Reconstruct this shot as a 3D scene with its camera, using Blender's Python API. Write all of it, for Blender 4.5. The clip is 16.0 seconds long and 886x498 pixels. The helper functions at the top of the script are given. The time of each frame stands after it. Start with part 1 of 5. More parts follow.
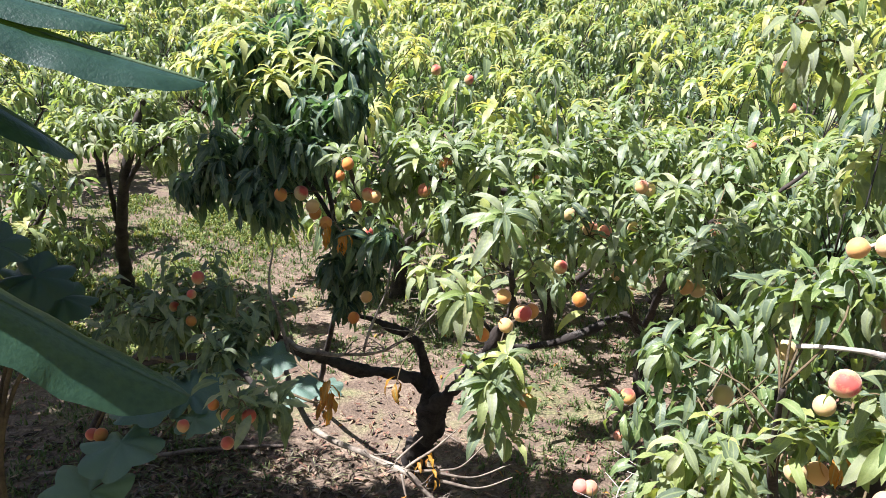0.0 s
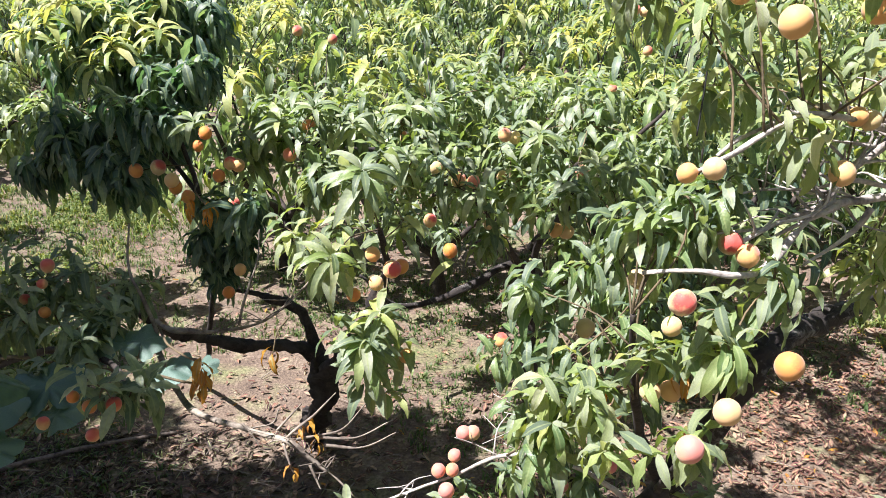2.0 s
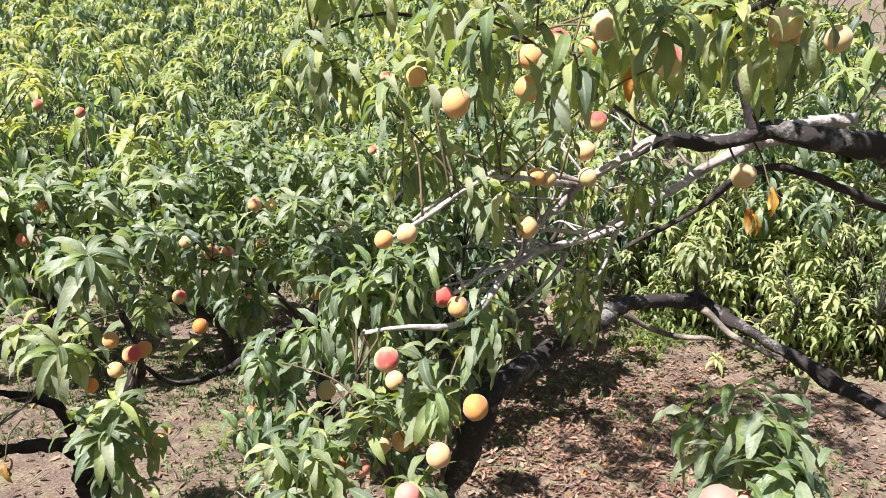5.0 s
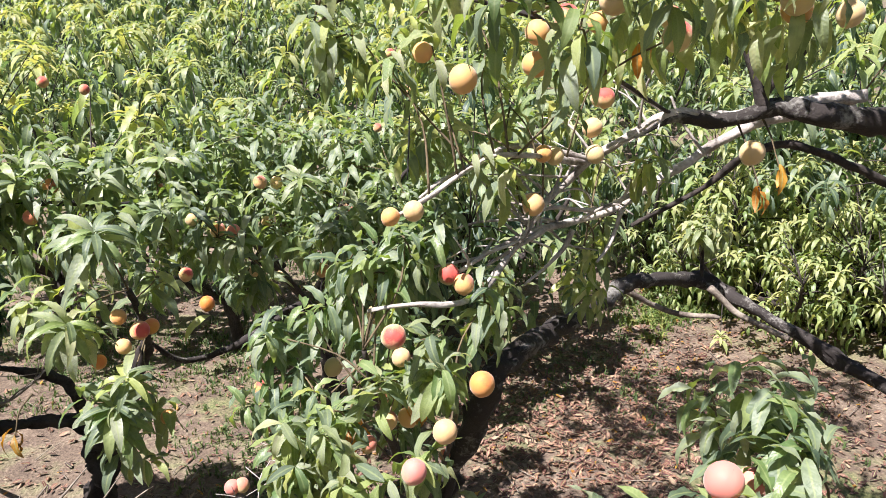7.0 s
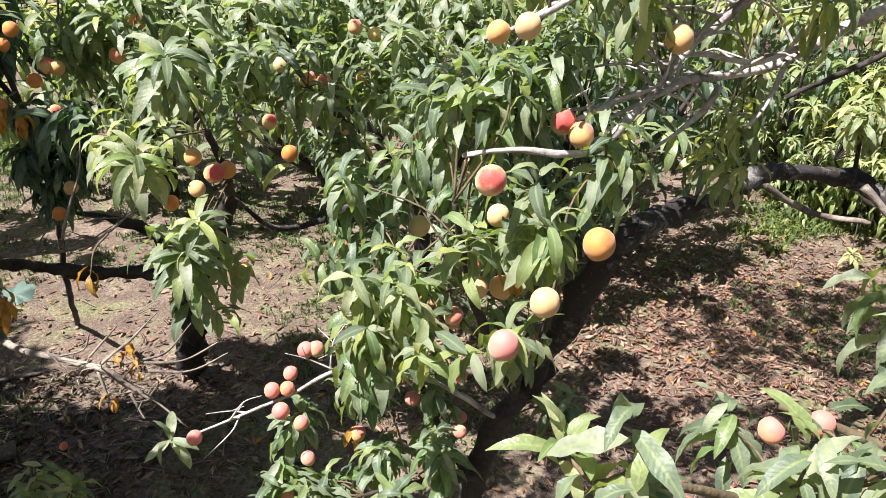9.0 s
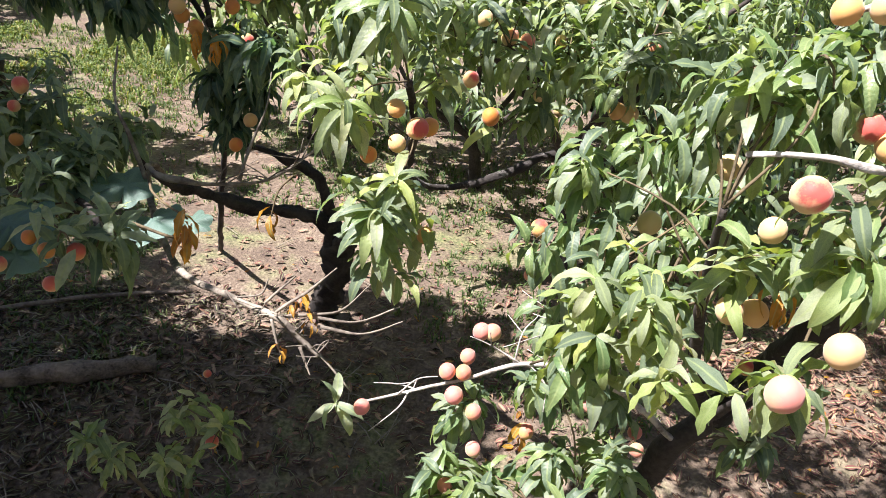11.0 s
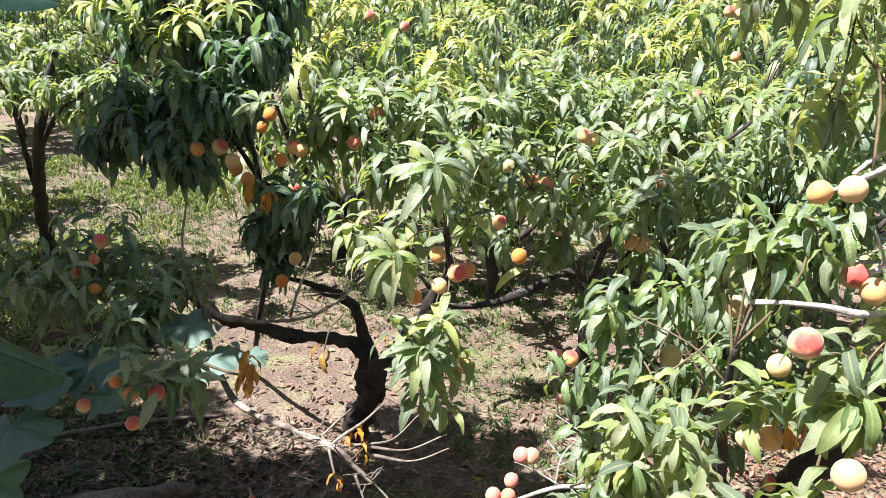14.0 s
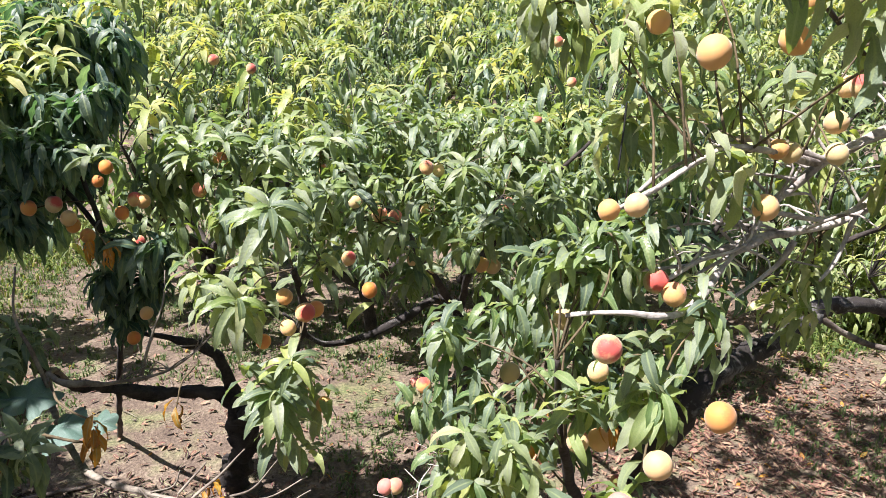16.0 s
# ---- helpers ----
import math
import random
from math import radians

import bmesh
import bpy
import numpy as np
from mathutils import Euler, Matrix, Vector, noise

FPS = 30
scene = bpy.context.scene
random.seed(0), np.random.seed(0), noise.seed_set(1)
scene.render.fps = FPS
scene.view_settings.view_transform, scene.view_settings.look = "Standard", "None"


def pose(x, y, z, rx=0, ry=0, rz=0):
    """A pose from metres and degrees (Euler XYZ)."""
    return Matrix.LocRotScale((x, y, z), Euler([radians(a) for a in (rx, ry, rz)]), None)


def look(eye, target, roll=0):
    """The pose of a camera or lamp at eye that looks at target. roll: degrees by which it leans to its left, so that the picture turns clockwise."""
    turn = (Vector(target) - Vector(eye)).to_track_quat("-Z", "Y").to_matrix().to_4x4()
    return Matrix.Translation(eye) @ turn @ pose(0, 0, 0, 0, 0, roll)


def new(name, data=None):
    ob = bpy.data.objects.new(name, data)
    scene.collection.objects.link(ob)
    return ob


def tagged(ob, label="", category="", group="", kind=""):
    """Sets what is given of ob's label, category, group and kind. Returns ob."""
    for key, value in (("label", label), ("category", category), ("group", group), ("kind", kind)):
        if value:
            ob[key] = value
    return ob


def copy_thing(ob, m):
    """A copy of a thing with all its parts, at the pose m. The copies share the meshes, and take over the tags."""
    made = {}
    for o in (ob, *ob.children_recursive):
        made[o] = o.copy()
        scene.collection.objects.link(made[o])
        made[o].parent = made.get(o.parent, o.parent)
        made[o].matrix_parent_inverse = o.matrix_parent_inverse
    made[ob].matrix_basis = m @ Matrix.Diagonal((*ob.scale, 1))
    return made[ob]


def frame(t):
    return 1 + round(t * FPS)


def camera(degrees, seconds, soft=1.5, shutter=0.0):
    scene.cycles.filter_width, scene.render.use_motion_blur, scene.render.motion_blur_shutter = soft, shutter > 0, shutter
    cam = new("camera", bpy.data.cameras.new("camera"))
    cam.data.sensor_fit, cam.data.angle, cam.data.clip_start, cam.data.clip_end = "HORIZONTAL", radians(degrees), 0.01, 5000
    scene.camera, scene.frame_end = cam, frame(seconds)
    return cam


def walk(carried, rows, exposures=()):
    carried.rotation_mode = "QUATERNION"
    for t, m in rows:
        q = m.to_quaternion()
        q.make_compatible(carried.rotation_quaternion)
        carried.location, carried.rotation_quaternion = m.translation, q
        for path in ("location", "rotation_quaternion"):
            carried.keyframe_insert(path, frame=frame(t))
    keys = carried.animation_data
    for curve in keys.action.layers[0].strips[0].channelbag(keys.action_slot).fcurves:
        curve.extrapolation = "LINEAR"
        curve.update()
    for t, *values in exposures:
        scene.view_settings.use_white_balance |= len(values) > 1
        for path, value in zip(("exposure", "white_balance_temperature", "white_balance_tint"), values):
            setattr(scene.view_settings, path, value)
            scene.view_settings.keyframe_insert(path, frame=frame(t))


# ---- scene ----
cam = camera(62.8, 16.0, 0.7)
PATH = [
    (0, (0.174, -0.071, 2.817), (0.036, 1.644, 2.288), 2.3),
    (0.5, (0.195, -0.061, 2.793), (0.09, 1.643, 2.222), 1.6),
    (1, (0.204, -0.052, 2.77), (0.165, 1.641, 2.159), 1.3),
    (1.5, (0.239, -0.034, 2.765), (0.267, 1.654, 2.143), 0.8),
    (2, (0.273, -0.053, 2.788), (0.39, 1.637, 2.181), -0.1),
    (2.5, (0.328, -0.06, 2.798), (0.529, 1.633, 2.223), -0.5),
    (3, (0.385, -0.073, 2.816), (0.67, 1.618, 2.268), -0.8),
    (3.5, (0.411, -0.103, 2.831), (0.796, 1.579, 2.318), -0.6),
    (4, (0.425, -0.126, 2.843), (0.913, 1.536, 2.354), -0.4),
    (4.5, (0.453, -0.15, 2.847), (1.011, 1.493, 2.367), -0.4),
    (4.7, (0.467, -0.159, 2.845), (1.04, 1.479, 2.364), -0.5),
    (6.8, (0.47, -0.162, 2.852), (1.056, 1.463, 2.347), -1.2),
    (7, (0.465, -0.157, 2.843), (1.028, 1.467, 2.307), -0.8),
    (7.5, (0.496, -0.115, 2.798), (0.969, 1.513, 2.193), -0.6),
    (8, (0.543, -0.081, 2.751), (0.895, 1.559, 2.096), -0.9),
    (8.2, (0.548, -0.067, 2.728), (0.868, 1.573, 2.059), -1.1),
    (10.3, (0.4, 0.287, 2.549), (0.643, 1.831, 1.654), 4.8),
    (10.5, (0.37, 0.288, 2.556), (0.557, 1.839, 1.661), 4.8),
    (11, (0.306, 0.281, 2.583), (0.347, 1.864, 1.729), 5.2),
    (11.5, (0.271, 0.258, 2.634), (0.231, 1.881, 1.857), 4.7),
    (12, (0.255, 0.227, 2.678), (0.204, 1.879, 1.967), 4.5),
    (12.5, (0.236, 0.192, 2.709), (0.206, 1.865, 2.046), 4.8),
    (13, (0.226, 0.161, 2.727), (0.213, 1.844, 2.089), 4.9),
    (13.5, (0.227, 0.139, 2.739), (0.214, 1.824, 2.109), 3.9),
    (14, (0.221, 0.112, 2.748), (0.216, 1.803, 2.13), 2.7),
    (14.5, (0.255, 0.099, 2.75), (0.293, 1.797, 2.155), 1.8),
    (15, (0.279, 0.085, 2.76), (0.407, 1.786, 2.184), 1.4),
    (15.5, (0.317, 0.069, 2.768), (0.524, 1.769, 2.213), 1.0),
    (16, (0.336, 0.067, 2.776), (0.614, 1.762, 2.238), 0.6),
]
EXPOSURES = [(0.0, 1.7, 5850, 20), (2.0, 1.66, 5850, 20), (4.0, 1.47, 5900, 21), (8.0, 1.47, 5940, 21), (10.5, 1.68, 5930, 20), (11.5, 1.82, 5930, 20), (13.5, 1.83, 5870, 20), (15.0, 1.68, 5880, 20), (16.0, 1.53, 5890, 20)]
walk(cam, [(t, look(eye, target, roll)) for t, eye, target, roll in PATH], EXPOSURES)

# ---------------------------------------------------------------- world, sun
SUN_ELEV, SUN_AZ = radians(61), radians(110)      # azimuth: from ahead (+y) towards the left (-x)
to_sun = Vector((-math.sin(SUN_AZ) * math.cos(SUN_ELEV), math.cos(SUN_AZ) * math.cos(SUN_ELEV), math.sin(SUN_ELEV)))
world = bpy.data.worlds.new("sky")
scene.world = world
world.use_nodes = True
wn = world.node_tree
sky = wn.nodes.new("ShaderNodeTexSky")
sky.sky_type, sky.sun_disc = "NISHITA", False
sky.sun_elevation, sky.sun_rotation = SUN_ELEV, -SUN_AZ
sky.dust_density = 2.0
wn.links.new(sky.outputs[0], wn.nodes["Background"].inputs[0])
wn.nodes["Background"].inputs[1].default_value = 0.036
sun_data = bpy.data.lights.new("sun", "SUN")
sun_data.energy, sun_data.angle, sun_data.color = 5.0, radians(0.55), (1.0, 0.94, 0.83)
sun = new("sun", sun_data)
sun.matrix_world = look((0, 0, 30), Vector((0, 0, 30)) - to_sun)


# ---------------------------------------------------------------- materials
def material(name, rough=0.6):
    m = bpy.data.materials.new(name)
    m.use_nodes = True
    n = m.node_tree.nodes
    n["Principled BSDF"].inputs["Roughness"].default_value = rough
    return m, n, m.node_tree.links, n["Principled BSDF"]


def ramp(n, stops):
    r = n.new("ShaderNodeValToRGB")
    e = r.color_ramp.elements
    while len(e) < len(stops):
        e.new(0.5)
    for el, (at, col) in zip(e, stops):
        el.position, el.color = at, (*col, 1)
    return r


def noise_tex(n, l, scale, detail=4.0, coord="Object", rough=0.55):
    tc = n.new("ShaderNodeTexCoord")
    t = n.new("ShaderNodeTexNoise")
    t.inputs["Scale"].default_value, t.inputs["Detail"].default_value = scale, detail
    t.inputs["Roughness"].default_value = rough
    l.new(tc.outputs[coord], t.inputs["Vector"])
    return t


def math_node(n, l, op, a, b=None):
    m = n.new("ShaderNodeMath")
    m.operation = op
    for i, v in enumerate((a, b)):
        if v is None:
            continue
        if isinstance(v, (int, float)):
            m.inputs[i].default_value = v
        else:
            l.new(v, m.inputs[i])
    return m.outputs[0]


def leaf_material(name, stops, glow, through_share=0.38, rough=0.34):
    """A thin leaf: a waxy face that lets some light through."""
    m, n, l, p = material(name, rough)
    info, geo = n.new("ShaderNodeObjectInfo"), n.new("ShaderNodeNewGeometry")
    pick = math_node(n, l, "FRACT", math_node(n, l, "ADD", info.outputs["Random"], geo.outputs["Random Per Island"]))
    r = ramp(n, stops)
    l.new(pick, r.inputs[0])
    spots = noise_tex(n, l, 60, 3)
    mixer = n.new("ShaderNodeMix")
    mixer.data_type, mixer.blend_type = "RGBA", "MULTIPLY"
    mixer.inputs["Factor"].default_value = 0.55
    shade = ramp(n, [(0.3, (0.55, 0.6, 0.5)), (0.6, (1.15, 1.1, 1.0))])
    l.new(spots.outputs["Fac"], shade.inputs[0])
    tone = ramp(n, [(0.0, (0.72, 0.8, 0.86)), (0.5, (1.0, 1.0, 1.0)), (1.0, (1.2, 1.14, 0.95))])
    l.new(math_node(n, l, "FRACT", math_node(n, l, "MULTIPLY", info.outputs["Random"], 7.7)), tone.inputs[0])
    toned = n.new("ShaderNodeMix")
    toned.data_type, toned.blend_type = "RGBA", "MULTIPLY"
    toned.inputs["Factor"].default_value = 1.0
    l.new(r.outputs[0], toned.inputs["A"])
    l.new(tone.outputs[0], toned.inputs["B"])
    l.new(toned.outputs["Result"], mixer.inputs["A"])
    l.new(shade.outputs[0], mixer.inputs["B"])
    rib, along = n.new("ShaderNodeAttribute"), n.new("ShaderNodeAttribute")
    rib.attribute_name, along.attribute_name = "rib", "along"
    vein = ramp(n, [(0.80, (0, 0, 0)), (0.93, (0.7, 0.7, 0.7))])
    l.new(rib.outputs["Fac"], vein.inputs[0])
    ribbed = n.new("ShaderNodeMix")
    ribbed.data_type = "RGBA"
    l.new(vein.outputs[0], ribbed.inputs["Factor"])
    l.new(mixer.outputs["Result"], ribbed.inputs["A"])
    ribbed.inputs["B"].default_value = (0.30, 0.36, 0.15, 1)
    l.new(ribbed.outputs["Result"], p.inputs["Base Color"])
    p.inputs["Specular IOR Level"].default_value = 0.55
    bump = n.new("ShaderNodeBump")
    bump.inputs["Strength"].default_value, bump.inputs["Distance"].default_value = 0.35, 0.004
    veins = noise_tex(n, l, 130, 2)
    rows = math_node(n, l, "SINE", math_node(n, l, "MULTIPLY", math_node(n, l, "SUBTRACT", along.outputs["Fac"], math_node(n, l, "MULTIPLY", rib.outputs["Fac"], -0.12)), 75.0))
    height = math_node(n, l, "ADD", veins.outputs["Fac"], math_node(n, l, "MULTIPLY", rows, 0.07))
    l.new(height, bump.inputs["Height"])
    l.new(bump.outputs[0], p.inputs["Normal"])
    tr = n.new("ShaderNodeBsdfTranslucent")
    tint = n.new("ShaderNodeMix")
    tint.data_type, tint.blend_type = "RGBA", "MULTIPLY"
    tint.inputs["Factor"].default_value = 1.0
    l.new(mixer.outputs["Result"], tint.inputs["A"])
    tint.inputs["B"].default_value = (*glow, 1)
    l.new(tint.outputs["Result"], tr.inputs["Color"])
    mix = n.new("ShaderNodeMixShader")
    mix.inputs[0].default_value = through_share
    l.new(p.outputs[0], mix.inputs[1])
    l.new(tr.outputs[0], mix.inputs[2])
    l.new(mix.outputs[0], n["Material Output"].inputs[0])
    return m


LEAF = leaf_material("peach leaf", [(0.0, (0.10, 0.145, 0.09)), (0.4, (0.205, 0.258, 0.158)), (0.75, (0.30, 0.342, 0.222)), (1.0, (0.40, 0.42, 0.295))], (1.75, 1.75, 0.78), 0.43, 0.5)
YOUNG = leaf_material("young peach leaf", [(0.0, (0.14, 0.215, 0.08)), (0.5, (0.23, 0.30, 0.115)), (1.0, (0.32, 0.365, 0.15))], (1.65, 1.65, 0.55), 0.38, 0.42)
PLUME = leaf_material("yellow-green shoot leaf", [(0.0, (0.20, 0.265, 0.12)), (0.5, (0.31, 0.355, 0.165)), (1.0, (0.42, 0.42, 0.21))], (1.5, 1.45, 0.7), 0.4, 0.5)
SAGE = leaf_material("dull green leaf", [(0.0, (0.06, 0.10, 0.072)), (0.5, (0.135, 0.188, 0.128)), (1.0, (0.26, 0.31, 0.22))], (1.75, 1.95, 0.72), 0.4, 0.5)
# Darker green puts a dense crown's own shade into the leaf colour.
LEAF_SHADED = leaf_material("shade-darkened green leaf", [(0.0, (0.042, 0.085, 0.066)), (0.5, (0.085, 0.142, 0.10)), (1.0, (0.155, 0.21, 0.15))], (1.7, 2.0, 0.8), 0.38, 0.48)
YELLOW = leaf_material("yellow leaf", [(0.0, (0.45, 0.2, 0.02)), (0.6, (0.55, 0.3, 0.04)), (1.0, (0.4, 0.16, 0.03))], (1.4, 1.1, 0.6), 0.4, 0.5)
BLUE = leaf_material("broad grey-green leaf", [(0.0, (0.075, 0.14, 0.11)), (1.0, (0.14, 0.215, 0.175))], (1.6, 2.0, 0.9), 0.22, 0.42)
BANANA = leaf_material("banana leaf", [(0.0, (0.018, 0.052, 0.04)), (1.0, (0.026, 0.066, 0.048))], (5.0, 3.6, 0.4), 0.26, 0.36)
BANANA_RIB = leaf_material("banana midrib", [(0.0, (0.07, 0.12, 0.07)), (1.0, (0.10, 0.15, 0.08))], (1.5, 1.5, 0.6), 0.1, 0.4)
GRASS = leaf_material("grass", [(0.0, (0.055, 0.10, 0.025)), (0.6, (0.11, 0.165, 0.045)), (1.0, (0.24, 0.25, 0.10))], (1.6, 1.5, 0.6), 0.3, 0.55)
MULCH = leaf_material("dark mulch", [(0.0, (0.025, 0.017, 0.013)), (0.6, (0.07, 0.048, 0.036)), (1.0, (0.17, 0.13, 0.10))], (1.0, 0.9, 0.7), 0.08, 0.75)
LITTER = leaf_material("fallen leaf", [(0.0, (0.045, 0.016, 0.014)), (0.35, (0.13, 0.046, 0.036)), (0.7, (0.24, 0.10, 0.072)), (1.0, (0.38, 0.24, 0.16))], (1.2, 0.9, 0.6), 0.12, 0.7)


def bark_material(name, dark, light, amount=0.5):
    m, n, l, p = material(name, 0.85)
    a, b = noise_tex(n, l, 9, 6), noise_tex(n, l, 70, 5)
    both = math_node(n, l, "ADD", math_node(n, l, "MULTIPLY", a.outputs["Fac"], 0.65), math_node(n, l, "MULTIPLY", b.outputs["Fac"], 0.35))
    r = ramp(n, [(amount - 0.12, dark), (amount, tuple((u + v) / 2 for u, v in zip(dark, light))), (amount + 0.14, light)])
    l.new(both, r.inputs[0])
    l.new(r.outputs[0], p.inputs["Base Color"])
    bump = n.new("ShaderNodeBump")
    bump.inputs["Strength"].default_value, bump.inputs["Distance"].default_value = 0.9, 0.012
    l.new(both, bump.inputs["Height"])
    l.new(bump.outputs[0], p.inputs["Normal"])
    return m


BARK = bark_material("old peach bark", (0.015, 0.011, 0.009), (0.068, 0.054, 0.044), 0.53)
PALE = bark_material("grey lichened bark", (0.12, 0.10, 0.085), (0.52, 0.475, 0.42), 0.47)
LICHEN = bark_material("dark bark with pale lichen", (0.022, 0.017, 0.014), (0.34, 0.33, 0.29), 0.64)
LOGWOOD = bark_material("weathered log", (0.04, 0.031, 0.025), (0.24, 0.19, 0.15), 0.5)
DEADWOOD = bark_material("bare dead wood", (0.09, 0.07, 0.055), (0.31, 0.27, 0.21), 0.52)
TWIG = bark_material("green-brown twig", (0.06, 0.045, 0.025), (0.16, 0.12, 0.06), 0.5)


def peach_material(name, low, high, share, bias=0.0, red=(0.52, 0.055, 0.055), flesh=((0.62, 0.32, 0.10), (0.62, 0.36, 0.14), (0.60, 0.40, 0.19), (0.55, 0.42, 0.20))):
    m, n, l, p = material(name, 0.62)
    info = n.new("ShaderNodeObjectInfo")
    base = ramp(n, list(zip((0.0, 0.35, 0.7, 1.0), flesh)))
    l.new(info.outputs["Random"], base.inputs[0])
    tc, sep = n.new("ShaderNodeTexCoord"), n.new("ShaderNodeSeparateXYZ")
    l.new(tc.outputs["Object"], sep.inputs[0])
    cloud = noise_tex(n, l, 0.8, 4)
    speck = noise_tex(n, l, 7, 2)
    side = math_node(n, l, "MULTIPLY", math_node(n, l, "ADD", math_node(n, l, "MULTIPLY", sep.outputs["X"], 0.6), math_node(n, l, "MULTIPLY", sep.outputs["Z"], 0.9)), 0.46)
    level = math_node(n, l, "ADD", side, math_node(n, l, "MULTIPLY", cloud.outputs["Fac"], 0.8))
    level = math_node(n, l, "ADD", level, math_node(n, l, "MULTIPLY", speck.outputs["Fac"], 0.22))
    level = math_node(n, l, "ADD", level, math_node(n, l, "MULTIPLY", math_node(n, l, "FRACT", math_node(n, l, "MULTIPLY", info.outputs["Random"], 7.3)), 0.16))
    level = math_node(n, l, "ADD", level, bias)
    blush = ramp(n, [(low, (0, 0, 0)), (high, (share, share, share))])
    l.new(level, blush.inputs[0])
    mix = n.new("ShaderNodeMix")
    mix.data_type = "RGBA"
    l.new(blush.outputs[0], mix.inputs["Factor"])
    l.new(base.outputs[0], mix.inputs["A"])
    mix.inputs["B"].default_value = (*red, 1)
    l.new(mix.outputs["Result"], p.inputs["Base Color"])
    p.inputs["Sheen Weight"].default_value, p.inputs["Sheen Roughness"].default_value = 0.22, 0.5
    p.inputs["Specular IOR Level"].default_value = 0.25
    p.inputs["Subsurface Weight"].default_value = 0.05
    p.inputs["Subsurface Radius"].default_value = (0.02, 0.008, 0.003)
    p.inputs["Subsurface Scale"].default_value = 0.4
    return m


PEACH = peach_material("blushed peach skin", 0.72, 1.12, 0.9)
PEACH_YELLOW = peach_material("yellow peach skin", 1.08, 1.4, 0.6)
PEACH_CORAL = peach_material("coral peach skin", 0.15, 1.0, 0.8, 0.3, (0.60, 0.16, 0.16))
PEACH_ORANGE = peach_material("orange peach skin", 0.9, 1.3, 0.5, 0.0, (0.58, 0.14, 0.05), ((0.56, 0.20, 0.035), (0.58, 0.22, 0.045), (0.58, 0.24, 0.055), (0.56, 0.27, 0.07)))
PEACH_RED = peach_material("red peach skin", 0.35, 0.95, 0.8)
PEACH_PINK = peach_material("pink peach skin", 0.58, 1.2, 0.7, 0.0, (0.58, 0.14, 0.13))


def ground_material():
    m, n, l, p = material("orchard soil", 0.95)
    big, mid, fine = noise_tex(n, l, 0.55, 5), noise_tex(n, l, 4.5, 6), noise_tex(n, l, 42, 6)
    soil = ramp(n, [(0.3, (0.045, 0.030, 0.022)), (0.5, (0.135, 0.098, 0.068)), (0.68, (0.285, 0.225, 0.165))])
    l.new(math_node(n, l, "ADD", math_node(n, l, "MULTIPLY", mid.outputs["Fac"], 0.5), math_node(n, l, "MULTIPLY", fine.outputs["Fac"], 0.5)), soil.inputs[0])
    green = ramp(n, [(0.35, (0.05, 0.085, 0.02)), (0.65, (0.17, 0.19, 0.06))])
    l.new(fine.outputs["Fac"], green.inputs[0])
    patch = ramp(n, [(0.5, (0, 0, 0)), (0.62, (0.8, 0.8, 0.8))])
    l.new(math_node(n, l, "ADD", math_node(n, l, "MULTIPLY", big.outputs["Fac"], 0.6), math_node(n, l, "MULTIPLY", mid.outputs["Fac"], 0.4)), patch.inputs[0])
    mix = n.new("ShaderNodeMix")
    mix.data_type = "RGBA"
    l.new(patch.outputs[0], mix.inputs["Factor"])
    l.new(soil.outputs[0], mix.inputs["A"])
    l.new(green.outputs[0], mix.inputs["B"])
    l.new(mix.outputs["Result"], p.inputs["Base Color"])
    bump = n.new("ShaderNodeBump")
    bump.inputs["Strength"].default_value, bump.inputs["Distance"].default_value = 0.8, 0.03
    l.new(fine.outputs["Fac"], bump.inputs["Height"])
    l.new(bump.outputs[0], p.inputs["Normal"])
    return m


SOIL = ground_material()
CORD = material("black cord", 0.6)[0]
CORD.node_tree.nodes["Principled BSDF"].inputs["Base Color"].default_value = (0.01, 0.01, 0.01, 1)


# ---------------------------------------------------------------- mesh tools
def mesh_object(name, verts, faces, mats, parent=None, mat_index=None, smooth=True, label=""):
    me = bpy.data.meshes.new(name)
    me.from_pydata([tuple(v) for v in verts], [], [tuple(f) for f in faces])
    for m in mats:
        me.materials.append(m)
    if smooth:
        me.polygons.foreach_set("use_smooth", [True] * len(me.polygons))
    if mat_index is not None:
        me.polygons.foreach_set("material_index", mat_index)
    ob = new(name, me)
    if parent:
        ob.parent = parent
        ob.matrix_parent_inverse = Matrix.Translation(-parent.location)
    if label:
        ob["label"] = label
    return ob


def spline(points, steps=6):
    """Catmull-Rom through the points."""
    p = [Vector(q) for q in points]
    p = [p[0] * 2 - p[1]] + p + [p[-1] * 2 - p[-2]]
    out = []
    for i in range(1, len(p) - 2):
        a, b, c, d = p[i - 1:i + 3]
        for s in range(steps):
            t = s / steps
            out.append(0.5 * ((2 * b) + (c - a) * t + (2 * a - 5 * b + 4 * c - d) * t * t + (3 * b - a - 3 * c + d) * t ** 3))
    out.append(p[-2])
    return out


